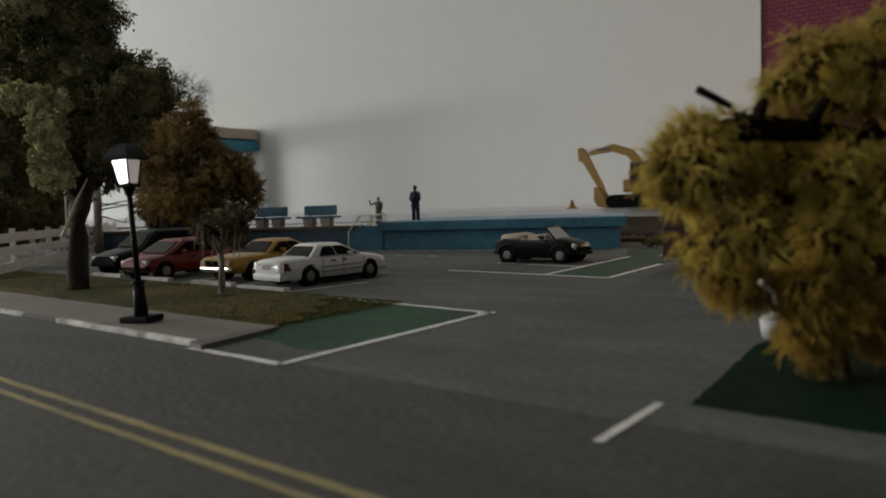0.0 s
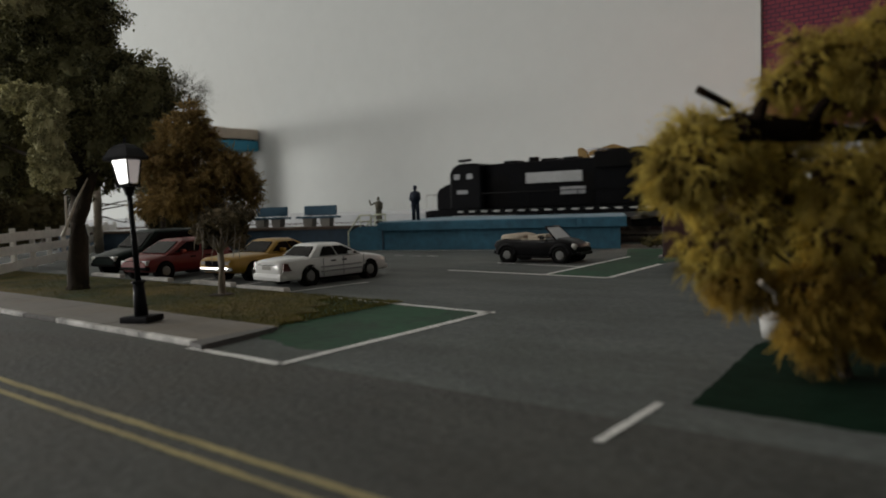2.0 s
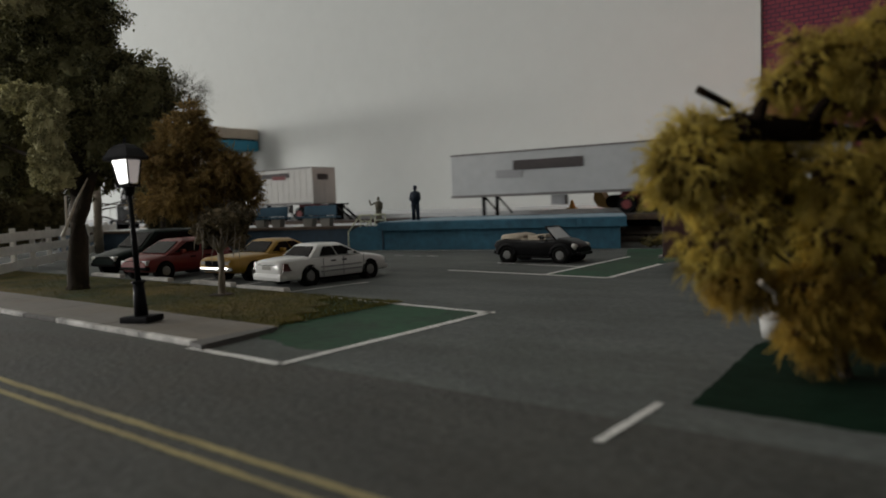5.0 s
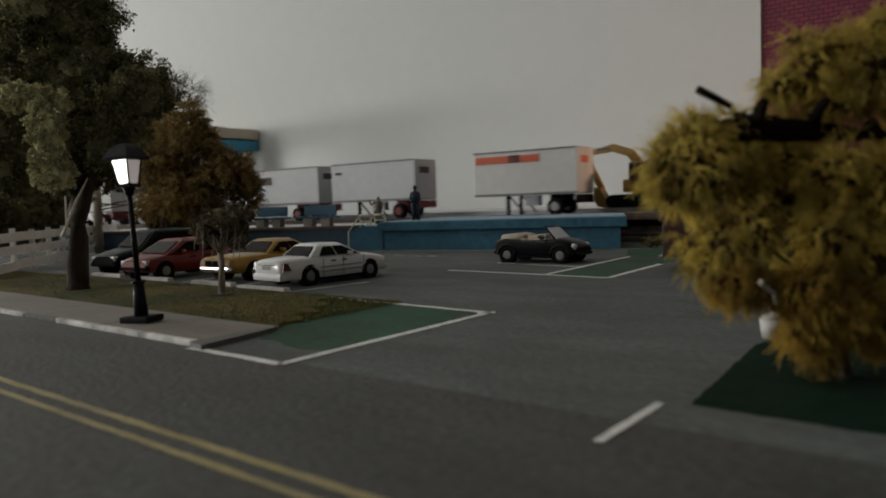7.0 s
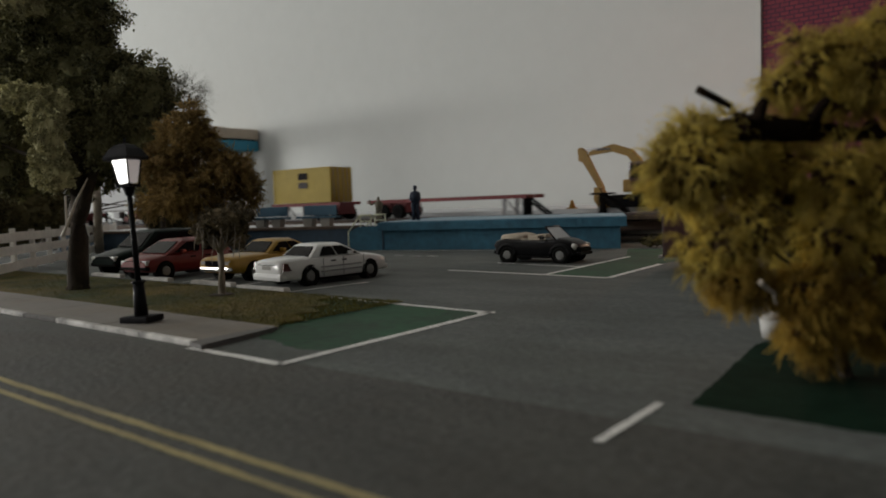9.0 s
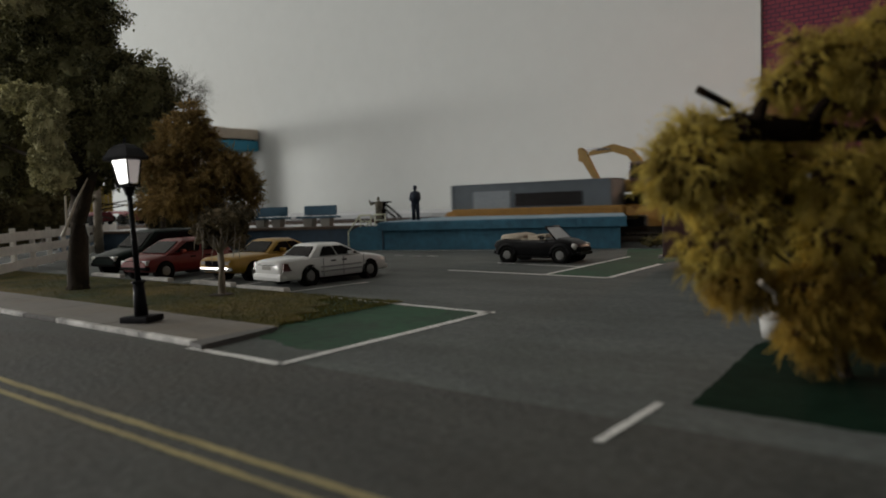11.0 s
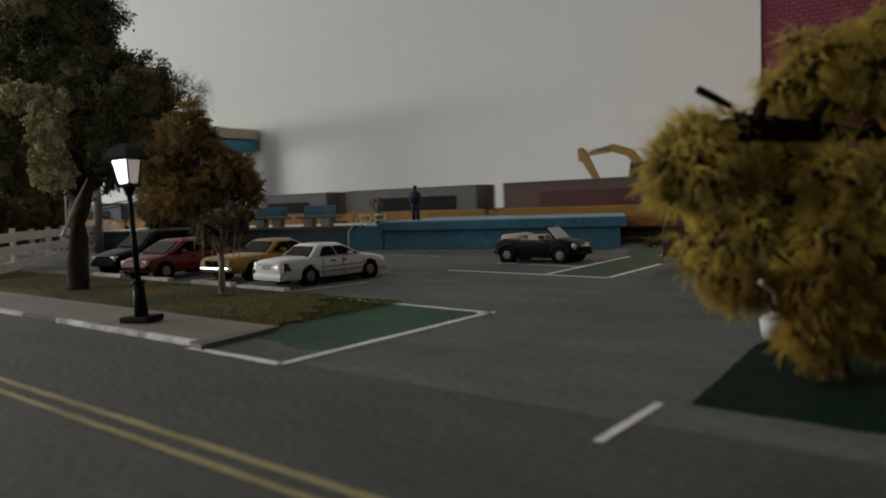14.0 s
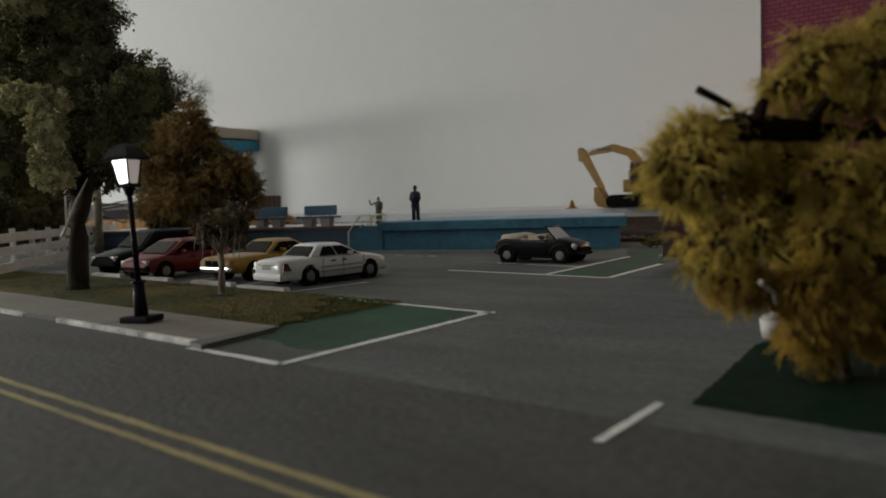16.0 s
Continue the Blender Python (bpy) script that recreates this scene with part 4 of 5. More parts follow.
def convertible(m):
    sec = [(-2.02, 0.6, 0.5, 0.8), (-1.9, 0.75, 0.36, 0.92), (-1.4, 0.84, 0.28, 1.02), (-0.7, 0.86, 0.24, 1.0), (0.3, 0.86, 0.23, 0.98), (0.9, 0.86, 0.24, 1.0),
           (1.35, 0.84, 0.27, 0.95), (1.75, 0.76, 0.33, 0.8), (2.02, 0.55, 0.42, 0.62)]

    def ex(c):
        for x in (-1.26, 1.25):
            for s in (1, -1):
                bm = bmesh.new()
                n = 12
                rr = [[(x + r * math.cos(math.pi * i / n), s * y, 0.33 + r * math.sin(math.pi * i / n)) for i in range(n + 1)] for r, y in ((0.36, 0.9), (0.5, 0.88), (0.52, 0.7), (0.38, 0.7))]
                loft(bm, [list(k) for k in zip(*rr)])
                part("fender", bm, CAR_BLACK, c, "rounded black fender")
        for s in (1, -1):
            part("running_board", B(-0.8, 0.8, s * 0.86 - 0.06, s * 0.86 + 0.06, 0.22, 0.3, bevel=0.02), BLACK_DULL, c)
            part("headlight", T((1.72, s * 0.6, 0.68), (1.9, s * 0.62, 0.66), 0.15, 0.12, seg=12), LENS, c)
            part("indicator_lamp", B(1.82, 1.92, s * 0.5 - 0.09, s * 0.5 + 0.09, 0.42, 0.48), LENS, c)
            part("tail_light", T((-1.86, s * 0.62, 0.72), (-1.98, s * 0.6, 0.72), 0.1, 0.08, seg=10), TAIL, c)
            part("mirror", B(0.45, 0.58, s * 0.98 - 0.1, s * 0.98 + 0.08, 1.0, 1.13, bevel=0.03), CAR_BLACK, c)
        bm = bmesh.new()
        loft(bm, [[(x, y, z) for y, z in ((-w, 0.98), (w, 0.98), (w, t - 0.06), (w * 0.8, t), (-w * 0.8, t), (-w, t - 0.06))]
                  for x, w, t in ((-1.75, 0.5, 1.14), (-1.55, 0.7, 1.2), (-1.1, 0.76, 1.24), (-0.8, 0.76, 1.2), (-0.55, 0.7, 1.12))])
        part("folded_hood", bm, CREAM, c, "folded cream fabric hood")
        for y in (-0.38, 0.38):
            part("seat", B(-0.35, 0.15, y - 0.26, y + 0.26, 0.85, 1.16, bevel=0.06), CREAM, c, "cream seat")
        part("door_trim", B(-0.6, 0.55, -0.8, -0.7, 0.96, 1.03, bevel=0.02), CREAM, c)
        part("door_trim", B(-0.6, 0.55, 0.7, 0.8, 0.96, 1.03, bevel=0.02), CREAM, c)
        sc = bmesh.new()
        loft(sc, [[(1.0 + dx, -0.7, 0.98), (1.0 + dx, 0.7, 0.98), (0.5 + dx, 0.6, 1.48), (0.5 + dx, -0.6, 1.48)] for dx in (0, 0.03)])
        w = part("windscreen", sc, GLASS_PALE, c, "raked pale windscreen")
        for s in (1, -1):
            part("screen_pillar", T((1.02, s * 0.72, 0.96), (0.5, s * 0.62, 1.5), 0.035, seg=6), CAR_BLACK, w)
        part("screen_top", T((0.5, -0.62, 1.5), (0.5, 0.62, 1.5), 0.035, seg=6), CAR_BLACK, w)
        part("front_bumper", B(1.9, 2.06, -0.6, 0.6, 0.32, 0.46, bevel=0.05), CAR_BLACK, c)
        part("rear_bumper", B(-2.08, -1.92, -0.6, 0.6, 0.34, 0.5, bevel=0.05), CAR_BLACK, c)
    return car(m, "black two-seat convertible model car with cream hood folded", CAR_BLACK, sec, None, ([-1.26, 1.25], 0.34, 0.22, 0.86), ex)


def dark_truck(m):
    c = thing("van", m, "dark maroon delivery van parked behind the golden tree", "van", "")
    part("body", B(-2.3, 1.2, -0.95, 0.95, 0.45, 2.3, bevel=0.08), CAR_MAROON, c)
    part("cab", prism(bmesh.new(), [(1.2, 0.45), (2.5, 0.45), (2.5, 1.1), (1.9, 1.25), (1.55, 2.0), (1.2, 2.0)], -0.92, 0.92, 0.05), CAR_MAROON, c)
    part("bumper", B(-2.42, -2.28, -0.95, 0.95, 0.4, 0.52, bevel=0.02), STEEL, c, "bright rear bumper")
    for s in (1, -1):
        part("side_window", B(1.3, 1.75, s * 0.93 - 0.01, s * 0.93 + 0.01, 1.25, 1.75), GLASS, c)
        for x in (-1.4, 1.6):
            wheel(c, x, s * 0.85, 0.38, 0.26, ALU)


def digger(m):
    """Excavator; local x towards its bucket."""
    e = thing("excavator", m, "yellow crawler excavator standing on the pale ledge", "excavator")
    for y in (-1.1, 1.1):
        bm = bmesh.new()
        n = 10
        pts = [(1.55 + 0.4 * math.cos(a), 0.42 + 0.4 * math.sin(a)) for a in (-math.pi / 2 + math.pi * i / n for i in range(n + 1))]
        pts += [(-1.55 + 0.4 * math.cos(a), 0.42 + 0.4 * math.sin(a)) for a in (math.pi / 2 + math.pi * i / n for i in range(n + 1))]
        prism(bm, pts, y - 0.28, y + 0.28, 0.04)
        tr = part("crawler_track", bm, BLACK_DULL, e, "black rubber crawler track")
        for k in range(5):
            part("roller", T((-1.3 + k * 0.65, y - 0.32, 0.34), (-1.3 + k * 0.65, y + 0.32, 0.34), 0.16, seg=10), BLACK, tr)
    part("turntable", T((0, 0, 0.6), (0, 0, 0.95), 0.7, seg=20), BLACK_DULL, e)
    part("house", B(-2.0, 0.9, -1.2, 1.2, 0.95, 1.75, bevel=0.1), DIG_YELLOW, e)
    part("engine_cover", B(-2.0, -0.6, -1.15, 1.15, 1.75, 2.15, bevel=0.12), DIG_YELLOW, e)
    cb = part("cab", B(-0.7, 0.5, 0.3, 1.2, 1.2, 2.8, bevel=0.12), CAR_MAROON, e, "dark operator cab")
    part("front_window", B(0.5, 0.52, 0.4, 1.1, 1.6, 2.6), GLASS, cb)
    part("side_window", B(-0.5, 0.35, 1.2, 1.225, 1.8, 2.6), GLASS, cb)
    boom = [(0.0, 1.4), (0.1, 3.0), (0.75, 3.66), (1.9, 4.06), (3.55, 3.68), (3.6, 3.42), (2.0, 3.62), (0.95, 3.25), (0.6, 2.8), (0.5, 1.4)]
    part("boom", prism(bmesh.new(), boom, -0.35, 0.05, 0.04), DIG_YELLOW, e, "bent yellow boom")
    stick = [(4.1, 4.0), (4.38, 3.9), (4.3, 3.1), (4.0, 3.05), (2.95, 1.2), (2.6, 1.3), (3.6, 3.3), (3.8, 3.75)]
    part("stick", prism(bmesh.new(), stick, -0.3, 0.0, 0.04), DIG_YELLOW, e)
    bucket = [(3.0, 1.35), (3.02, 0.5), (2.75, 0.1), (2.0, 0.0), (1.78, 0.1), (2.3, 0.62), (2.62, 1.3)]
    part("bucket", prism(bmesh.new(), bucket, -0.2, 0.7, 0.04), DIG_YELLOW, e, "yellow toothed bucket")
    part("ram", T((2.1, -0.02, 3.75), (3.75, -0.02, 3.85), 0.09, seg=10), TRIM, e)
    part("marking", B(2.35, 3.0, 0.05, 0.065, 3.7, 3.84), DARKMARK, e, "dark lettering bar on the boom")
    return e


def figure(m, label, cloth, pose_arm, height=1.85):
    """A plain painted model figure, one mesh."""
    s = height / 1.8
    bm = bmesh.new()

    def ell(x, y, z, r, h):
        mm = Matrix.Translation((x, y, z)) @ Matrix.Diagonal((r, r * 0.8, h, 1))
        bmesh.ops.create_icosphere(bm, subdivisions=2, radius=1.0, matrix=mm)
    tube(bm, (-0.1, 0, 0.05), (-0.11, 0, 0.85), 0.09, 0.12, seg=8)
    tube(bm, (0.12, 0.05, 0.05), (0.1, 0, 0.85), 0.09, 0.12, seg=8)
    box(bm, -0.2, -0.02, -0.18, 0.1, 0, 0.09, bevel=0.02)
    box(bm, 0.03, 0.22, -0.12, 0.16, 0, 0.09, bevel=0.02)
    ell(0, 0, 0.92, 0.22, 0.16)
    tube(bm, (0, 0, 0.9), (0, 0, 1.4), 0.2, 0.24, seg=10)
    ell(0, 0, 1.4, 0.25, 0.12)
    tube(bm, (0, 0, 1.42), (0, 0, 1.58), 0.07, seg=8)
    ell(0, 0, 1.66, 0.11, 0.15)
    for a, b in pose_arm:
        tube(bm, a, b, 0.065, 0.05, seg=8)
    bm.transform(Matrix.Scale(s, 4))
    for f in bm.faces:
        f.smooth = True
    ob = link("figurine", bm, cloth)
    ob.matrix_basis = m
    return tagged(ob, label, "figurine")


# ---- the train ----
def bogie(parent, x, r=0.46, mat_=None):
    b = part("bogie", B(x - 1.15, x + 1.15, -1.05, -0.92, 0.3, 0.72, bevel=0.04), mat_ or BLACK_DULL, parent)
    part("side_frame", B(x - 1.15, x + 1.15, 0.92, 1.05, 0.3, 0.72, bevel=0.04), mat_ or BLACK_DULL, b)
    part("bolster", B(x - 0.2, x + 0.2, -0.9, 0.9, 0.35, 0.75), mat_ or BLACK_DULL, b)
    for dx in (-0.85, 0.85):
        bm = T((x + dx, -0.78, r), (x + dx, -0.66, r), r, seg=18)
        tube(bm, (x + dx, 0.66, r), (x + dx, 0.78, r), r, seg=18)
        tube(bm, (x + dx, -0.7, r), (x + dx, 0.7, r), 0.08, seg=8)
        part("wheelset", bm, RAIL, b)


def locomotive():
    e = thing("locomotive", on_track(0, 0, RAIL_Z), "black diesel road-switcher locomotive with a white panel", "locomotive")
    part("frame", B(0.3, 18.1, -1.5, 1.5, 1.15, 1.55, bevel=0.03), BLACK, e)
    part("fuel_tank", B(6.6, 11.6, -1.35, 1.35, 0.35, 1.15, bevel=0.12), BLACK_DULL, e)
    for x in (3.2, 15.0):
        bogie(e, x)
    part("pilot", B(0.0, 0.35, -1.45, 1.45, 0.3, 1.5, bevel=0.03), BLACK, e)
    part("pilot", B(18.0, 18.4, -1.45, 1.45, 0.3, 1.5, bevel=0.03), BLACK, e)
    part("short_hood", prism(bmesh.new(), [(0.75, 1.55), (2.4, 1.55), (2.4, 3.4), (1.5, 3.2), (0.95, 2.95), (0.75, 2.6)], -1.15, 1.15, 0.1), BLACK, e)
    cb = part("cab", prism(bmesh.new(), [(2.0, 1.55), (4.4, 1.55), (4.4, 4.35), (4.0, 4.5), (2.75, 4.5), (2.3, 4.3), (2.05, 3.9)], -1.5, 1.5, 0.12), BLACK, e)
    for y in (-1.51, 1.51):
        for x in (2.4, 3.35):
            part("cab_window", B(x, x + 0.42, y - 0.012, y + 0.012, 3.5, 3.85), TRIM, cb)
        part("number_panel", B(2.6, 3.4, y - 0.012, y + 0.012, 2.55, 2.8), TRIM, cb, "grey number bar")
    for y in (-0.85, 0.4):
        part("front_window", B(1.96, 2.0, y, y + 0.45, 3.5, 4.0), GLASS_PALE, cb)
    part("horn", T((2.6, -0.5, 4.5), (2.6, -0.5, 4.75), 0.05, seg=6), BLACK, cb)
    part("horn_bell", T((2.2, -0.5, 4.75), (3.1, -0.5, 4.78), 0.09, seg=8), BLACK, cb)
    part("long_hood", B(4.3, 16.5, -0.95, 0.95, 1.55, 4.4, bevel=0.1), BLACK, e)
    part("radiator_hood", B(11.8, 16.5, -1.2, 1.2, 3.75, 4.72, bevel=0.1), BLACK_DULL, e)
    for x in (5.6, 8.2, 9.6):
        part("roof_blister", B(x, x + 0.9, -0.6, 0.6, 4.38, 4.55, bevel=0.05), BLACK_DULL, e)
    for x in (12.8, 14.2, 15.6):
        part("radiator_fan", T((x, 0, 4.7), (x, 0, 4.86), 0.6, seg=16), BLACK_DULL, e)
    part("exhaust_stack", B(7.2, 7.7, -0.25, 0.25, 4.38, 4.7), BLACK_DULL, e)
    for i in range(9):
        x = 4.6 + i * 0.8
        if not 6.0 < x < 10.6:
            part("hood_door", B(x, x + 0.72, -0.975, -0.95, 1.75, 3.6), BLACK_DULL, e)
    part("white_panel", B(7.3, 11.0, -0.985, -0.95, 3.05, 3.7), PANEL, e, "white lettering panel")
    part("grey_panel", B(9.6, 11.2, -0.985, -0.95, 2.3, 2.75), TRIM, e, "grey lettering panel")
    for i in range(17):
        x = 2.6 + i * 0.88
        part("sill_dash", B(x, x + 0.42, -1.515, -1.5, 1.36, 1.46), TR_WHITE, e, "white safety stripe")
    for y in (-1.46, 1.46):
        bm = bmesh.new()
        tube(bm, (4.4, y, 2.55), (17.3, y, 2.55), 0.03, seg=6)
        for i in range(9):
            x = 4.5 + i * 1.6
            tube(bm, (x, y, 1.55), (x, y, 2.55), 0.028, seg=6)
        part("hand_rail", bm, BLACK_DULL, e)
    for x in (0.1, 18.3):
        bm = bmesh.new()
        for y in (-1.4, -0.5, 0.5, 1.4):
            tube(bm, (x, y, 1.5), (x, y, 2.6), 0.03, seg=6)
        tube(bm, (x, -1.4, 2.6), (x, 1.4, 2.6), 0.03, seg=6)
        part("end_rail", bm, TR_WHITE, e, "white end railing")
        part("coupler", B(x - 0.35, x + 0.35, -0.15, 0.15, 0.6, 0.9, bevel=0.04), BLACK_DULL, e)
    part("step_light", B(-0.06, 0.0, -1.35, -0.9, 1.0, 1.25), LENS, e)
    return e


def flat_car(length, hitches=()):
    f = thing("flat_car", on_track(0, 0, RAIL_Z), "long dark intermodal flat car of the train", "flat car", "flat cars of the train")
    part("deck", B(0.3, length - 0.3, -1.4, 1.4, 0.94, 1.08, bevel=0.02), DARKMARK, f)
    part("centre_sill", B(0.3, length - 0.3, -0.4, 0.4, 0.6, 0.94), BLACK_DULL, f)
    for y in (-1.38, 1.38):
        part("side_sill", B(0.3, length - 0.3, y - 0.06, y + 0.06, 0.7, 1.0), RISER, f)
    for x in (2.2, length - 2.2):
        bogie(f, x)
    for x in (0.0, length):
        part("coupler", B(x - 0.4, x + 0.4, -0.15, 0.15, 0.6, 0.85, bevel=0.03), BLACK_DULL, f)
    for x in hitches:
        h = part("hitch", prism(bmesh.new(), [(x - 0.15, 1.07), (x + 0.15, 1.07), (x + 0.1, 2.2), (x - 0.1, 2.2)], -0.45, 0.45, 0.03), BLACK_DULL, f, "black trailer hitch stand")
        part("hitch_plate", B(x - 0.6, x + 0.6, -0.5, 0.5, 2.18, 2.3, bevel=0.03), BLACK_DULL, h)
        bm = T((x + 0.1, -0.35, 2.15), (x + 1.5, -0.35, 1.1), 0.09, seg=8)
        tube(bm, (x + 0.1, 0.35, 2.15), (x + 1.5, 0.35, 1.1), 0.09, seg=8)
        part("hitch_strut", bm, BLACK_DULL, h)
    return f


DECK = RAIL_Z + 1.08


def trailer(length, skin, label, mark, tail_red=True, ribs=True, door=None):
    """Road trailer standing on a flat car; local x runs from its nose to its tail."""
    t = thing("semi_trailer", on_track(0, 0, DECK), label, "trailer", "trailers on the train")
    top = 5.55 - DECK
    bot = 2.82 - DECK
    part("body", B(0, length, -1.3, 1.3, bot, top, bevel=0.05), skin, t)
    k = int(length / 0.6)
    for i in range(1, k if ribs else 1):
        x = length * i / k
        part("side_rib", B(x - 0.03, x + 0.03, -1.325, -1.3, bot + 0.12, top - 0.14), skin, t)
    part("bottom_rail", B(0.02, length - 0.02, -1.33, 1.33, bot - 0.06, bot + 0.09), TR_EDGE, t)
    part("top_rail", B(0.02, length - 0.02, -1.32, 1.32, top - 0.1, top + 0.015), TR_EDGE, t)
    xe = length
    part("rear_frame", B(xe - 0.02, xe + 0.05, -1.3, 1.3, bot, top - 0.02), skin, t)
    part("door_seam", B(xe + 0.04, xe + 0.06, -0.02, 0.02, bot + 0.1, top - 0.1), TRIM, t)
    part("door_mark", B(xe + 0.05, xe + 0.065, -0.75, 0.45, top - 0.95, top - 0.5), door or DARKMARK, t, "marking on the rear doors")
    part("rear_bumper", B(xe - 0.15, xe + 0.08, -1.25, 1.25, bot - 0.62, bot - 0.1), RED if tail_red else BLACK_DULL, t)
    for x in ((length - 2.3, length - 1.1) if length > 9 else (length - 1.5,)):
        for y in (-0.95, 0.95):
            bm = T((x, y - 0.28, 0.5), (x, y + 0.28, 0.5), 0.5, seg=18)
            w = part("wheel", bm, RUBBER, t)
            part("rim", T((x, y - 0.3, 0.5), (x, y + 0.3, 0.5), 0.27, seg=12), RED if tail_red else TRIM, w)
        part("axle", B(x - 0.5, x + 0.5, -0.7, 0.7, 0.45, bot), RED if tail_red else BLACK_DULL, t)
    lg = 2.2
    for y in (-0.9, 0.9):
        part("landing_leg", B(lg - 0.09, lg + 0.09, y - 0.09, y + 0.09, 0.0, bot), BLACK_DULL, t)
        part("leg_brace", T((lg + 0.05, y, bot), (lg + 1.1, y, 0.15), 0.06, seg=6), BLACK_DULL, t)
    part("box_underneath", B(length * 0.5, length * 0.5 + 0.9, -1.1, -0.6, bot - 0.7, bot - 0.1), TRIM, t)
    for x0, x1, z0, z1, mt in mark:
        part("side_marking", B(x0, x1, -1.345, -1.3, z0 - DECK, z1 - DECK), mt, t, "plain lettering shape on the side")
    return t


def chassis(length, loaded):
    """Red container chassis: frame, axles and legs."""
    c = thing("container_chassis", on_track(0, 0, DECK), "red container chassis on a flat car", "chassis", "trailers on the train")
    z = 2.72 - DECK
    for y in (-1.1, 1.1):
        part("beam", B(0, length, y - 0.1, y + 0.1, z - 0.12, z + 0.12), RED, c)
    for i in range(5):
        x = length * i / 4
        part("cross_member", B(max(0, x - 0.1), min(length, x + 0.1), -1.2, 1.2, z - 0.1, z + 0.1), RED, c)
    ax = (length - 2.1, length - 0.9) if loaded else (1.3, 2.6)
    for x in ax:
        for y in (-0.95, 0.95):
            w = part("wheel", T((x, y - 0.28, 0.48), (x, y + 0.28, 0.48), 0.48, seg=18), RUBBER, c)
            part("rim", T((x, y - 0.3, 0.48), (x, y + 0.3, 0.48), 0.26, seg=12), BLACK_DULL, w)
        part("axle_box", B(x - 0.55, x + 0.55, -0.9, 0.9, 0.4, z), RED, c)
    x = 1.4 if loaded else length - 1.8
    for y in (-0.9, 0.9):
        part("landing_leg", B(x - 0.09, x + 0.09, y - 0.09, y + 0.09, 0.0, z), TRIM, c)
        part("leg_brace", T((x, y, z), (x + 1.0, y, 0.1), 0.06, seg=6), TRIM, c)
    return c


def container(length, z0, z1, skin, label, marks, group, cat="container"):
    t = thing("shipping_container", on_track(0, 0, z0), label, cat, group)
    h = z1 - z0
    part("body", B(0, length, -1.2, 1.2, 0, h, bevel=0.02), skin, t)
    k = int(length / 0.42)
    for i in range(k):
        x = 0.12 + (length - 0.24) * (i + 0.5) / k
        part("corrugation", prism(bmesh.new(), [(x - 0.1, 0.12), (x + 0.1, 0.12), (x + 0.1, h - 0.12), (x - 0.1, h - 0.12)], -1.212, -1.2), skin, t)
    for x in (0, length):
        for y in (-1.22, 1.22):
            part("corner_post", B(x - 0.08, x + 0.08, y - 0.04, y + 0.04, 0, h), skin, t)
    for z in (0.0, h):
        part("edge_rail", B(0, length, -1.26, 1.26, max(0, z - 0.1), max(0.1, z) + 0.01), skin, t)
    for x in (length,):
        for y in (-0.8, -0.3, 0.3, 0.8):
            part("locking_bar", T((x + 0.04, y, 0.1), (x + 0.04, y, h - 0.1), 0.03, seg=6), TRIM, t)
    for x0, x1, a, b, mt in marks:
        part("side_marking", B(x0, x1, -1.27, -1.2, a, b), mt, t, "plain lettering shape on the side")
    return t


def well_car(length):
    w = thing("well_car", on_track(0, 0, RAIL_Z), "yellow articulated well car of the train", "well car", "well cars of the train")
    for y in (-1.38, 1.38):
        part("side_beam", B(0.7, length - 0.7, y - 0.08, y + 0.08, 0.3, 1.45, bevel=0.03), WELL_YELLOW, w)
        part("top_chord", B(0.7, length - 0.7, y - 0.12, y + 0.12, 1.4, 1.56, bevel=0.02), WELL_YELLOW, w)
        for i in range(9):
            x = 1.2 + (length - 2.4) * i / 8
            part("stiffener", B(x - 0.05, x + 0.05, y - 0.13, y + 0.13, 0.4, 1.4), WELL_YELLOW, w)
    part("well_floor", B(0.7, length - 0.7, -1.3, 1.3, 0.28, 0.36), BLACK_DULL, w)
    for s, x in ((1, 0), (-1, length)):
        part("end_platform", prism(bmesh.new(), [(x - 0.2 * s, 0.95), (x + 0.75 * s, 0.95), (x + 0.75 * s, 1.5), (x + 0.2 * s, 1.4)], -1.3, 1.3, 0.02), WELL_YELLOW, w)
    bogie(w, 0.0)
    return w


# ---- place everything ----
room()
ground()
track()
platform()
red_building()
station_building()
building_lamp()
fence()
bench(on_plat(-18.4, 1.9, 1.34))
bench(on_plat(-22.0, 1.9, 1.34))
street_lamp(at(-15.0, 7.95, 0.1, 20, 0, -2.5))
for x, y, w in ((-28.6, 13.85, 2.4), (-25.0, 13.8, 2.4), (-21.1, 13.75, 2.4), (-18.0, 13.45, 2.4)):
    wheel_stop(x, y, w)

sedan(at(-18.2, 16.22, 0, 86) @ Matrix.Diagonal((0.86, 0.88, 0.9, 1)))
classic(at(-21.8, 16.6, 0, -86), CAR_YELLOW, "yellow classic coupe model car with chrome bumpers")
hatch(at(-25.75, 15.3, 0, -82), CAR_RED, "red hatchback model car")
offroader(at(-29.35, 16.15, 0, -82), CAR_GREEN, "dark green off-road model car")
convertible(at(-14.75, 24.65, 0, 3) @ Matrix.Scale(0.93, 4))
dark_truck(at(-6.85, 23.80, 0, 10))
digger(at(-18.1, 42.6, 1.78, 184))
figure(on_plat(-11.65, 1.6, 1.57, 20), "dark blue painted figurine standing on the platform", FIG_BLUE,
       (((-0.2, 0, 1.4), (-0.26, -0.05, 1.1)), ((-0.26, -0.05, 1.1), (-0.12, -0.2, 0.95)), ((0.2, 0, 1.4), (0.24, 0.05, 1.1)), ((0.24, 0.05, 1.1), (0.12, -0.1, 0.92))), 1.95)
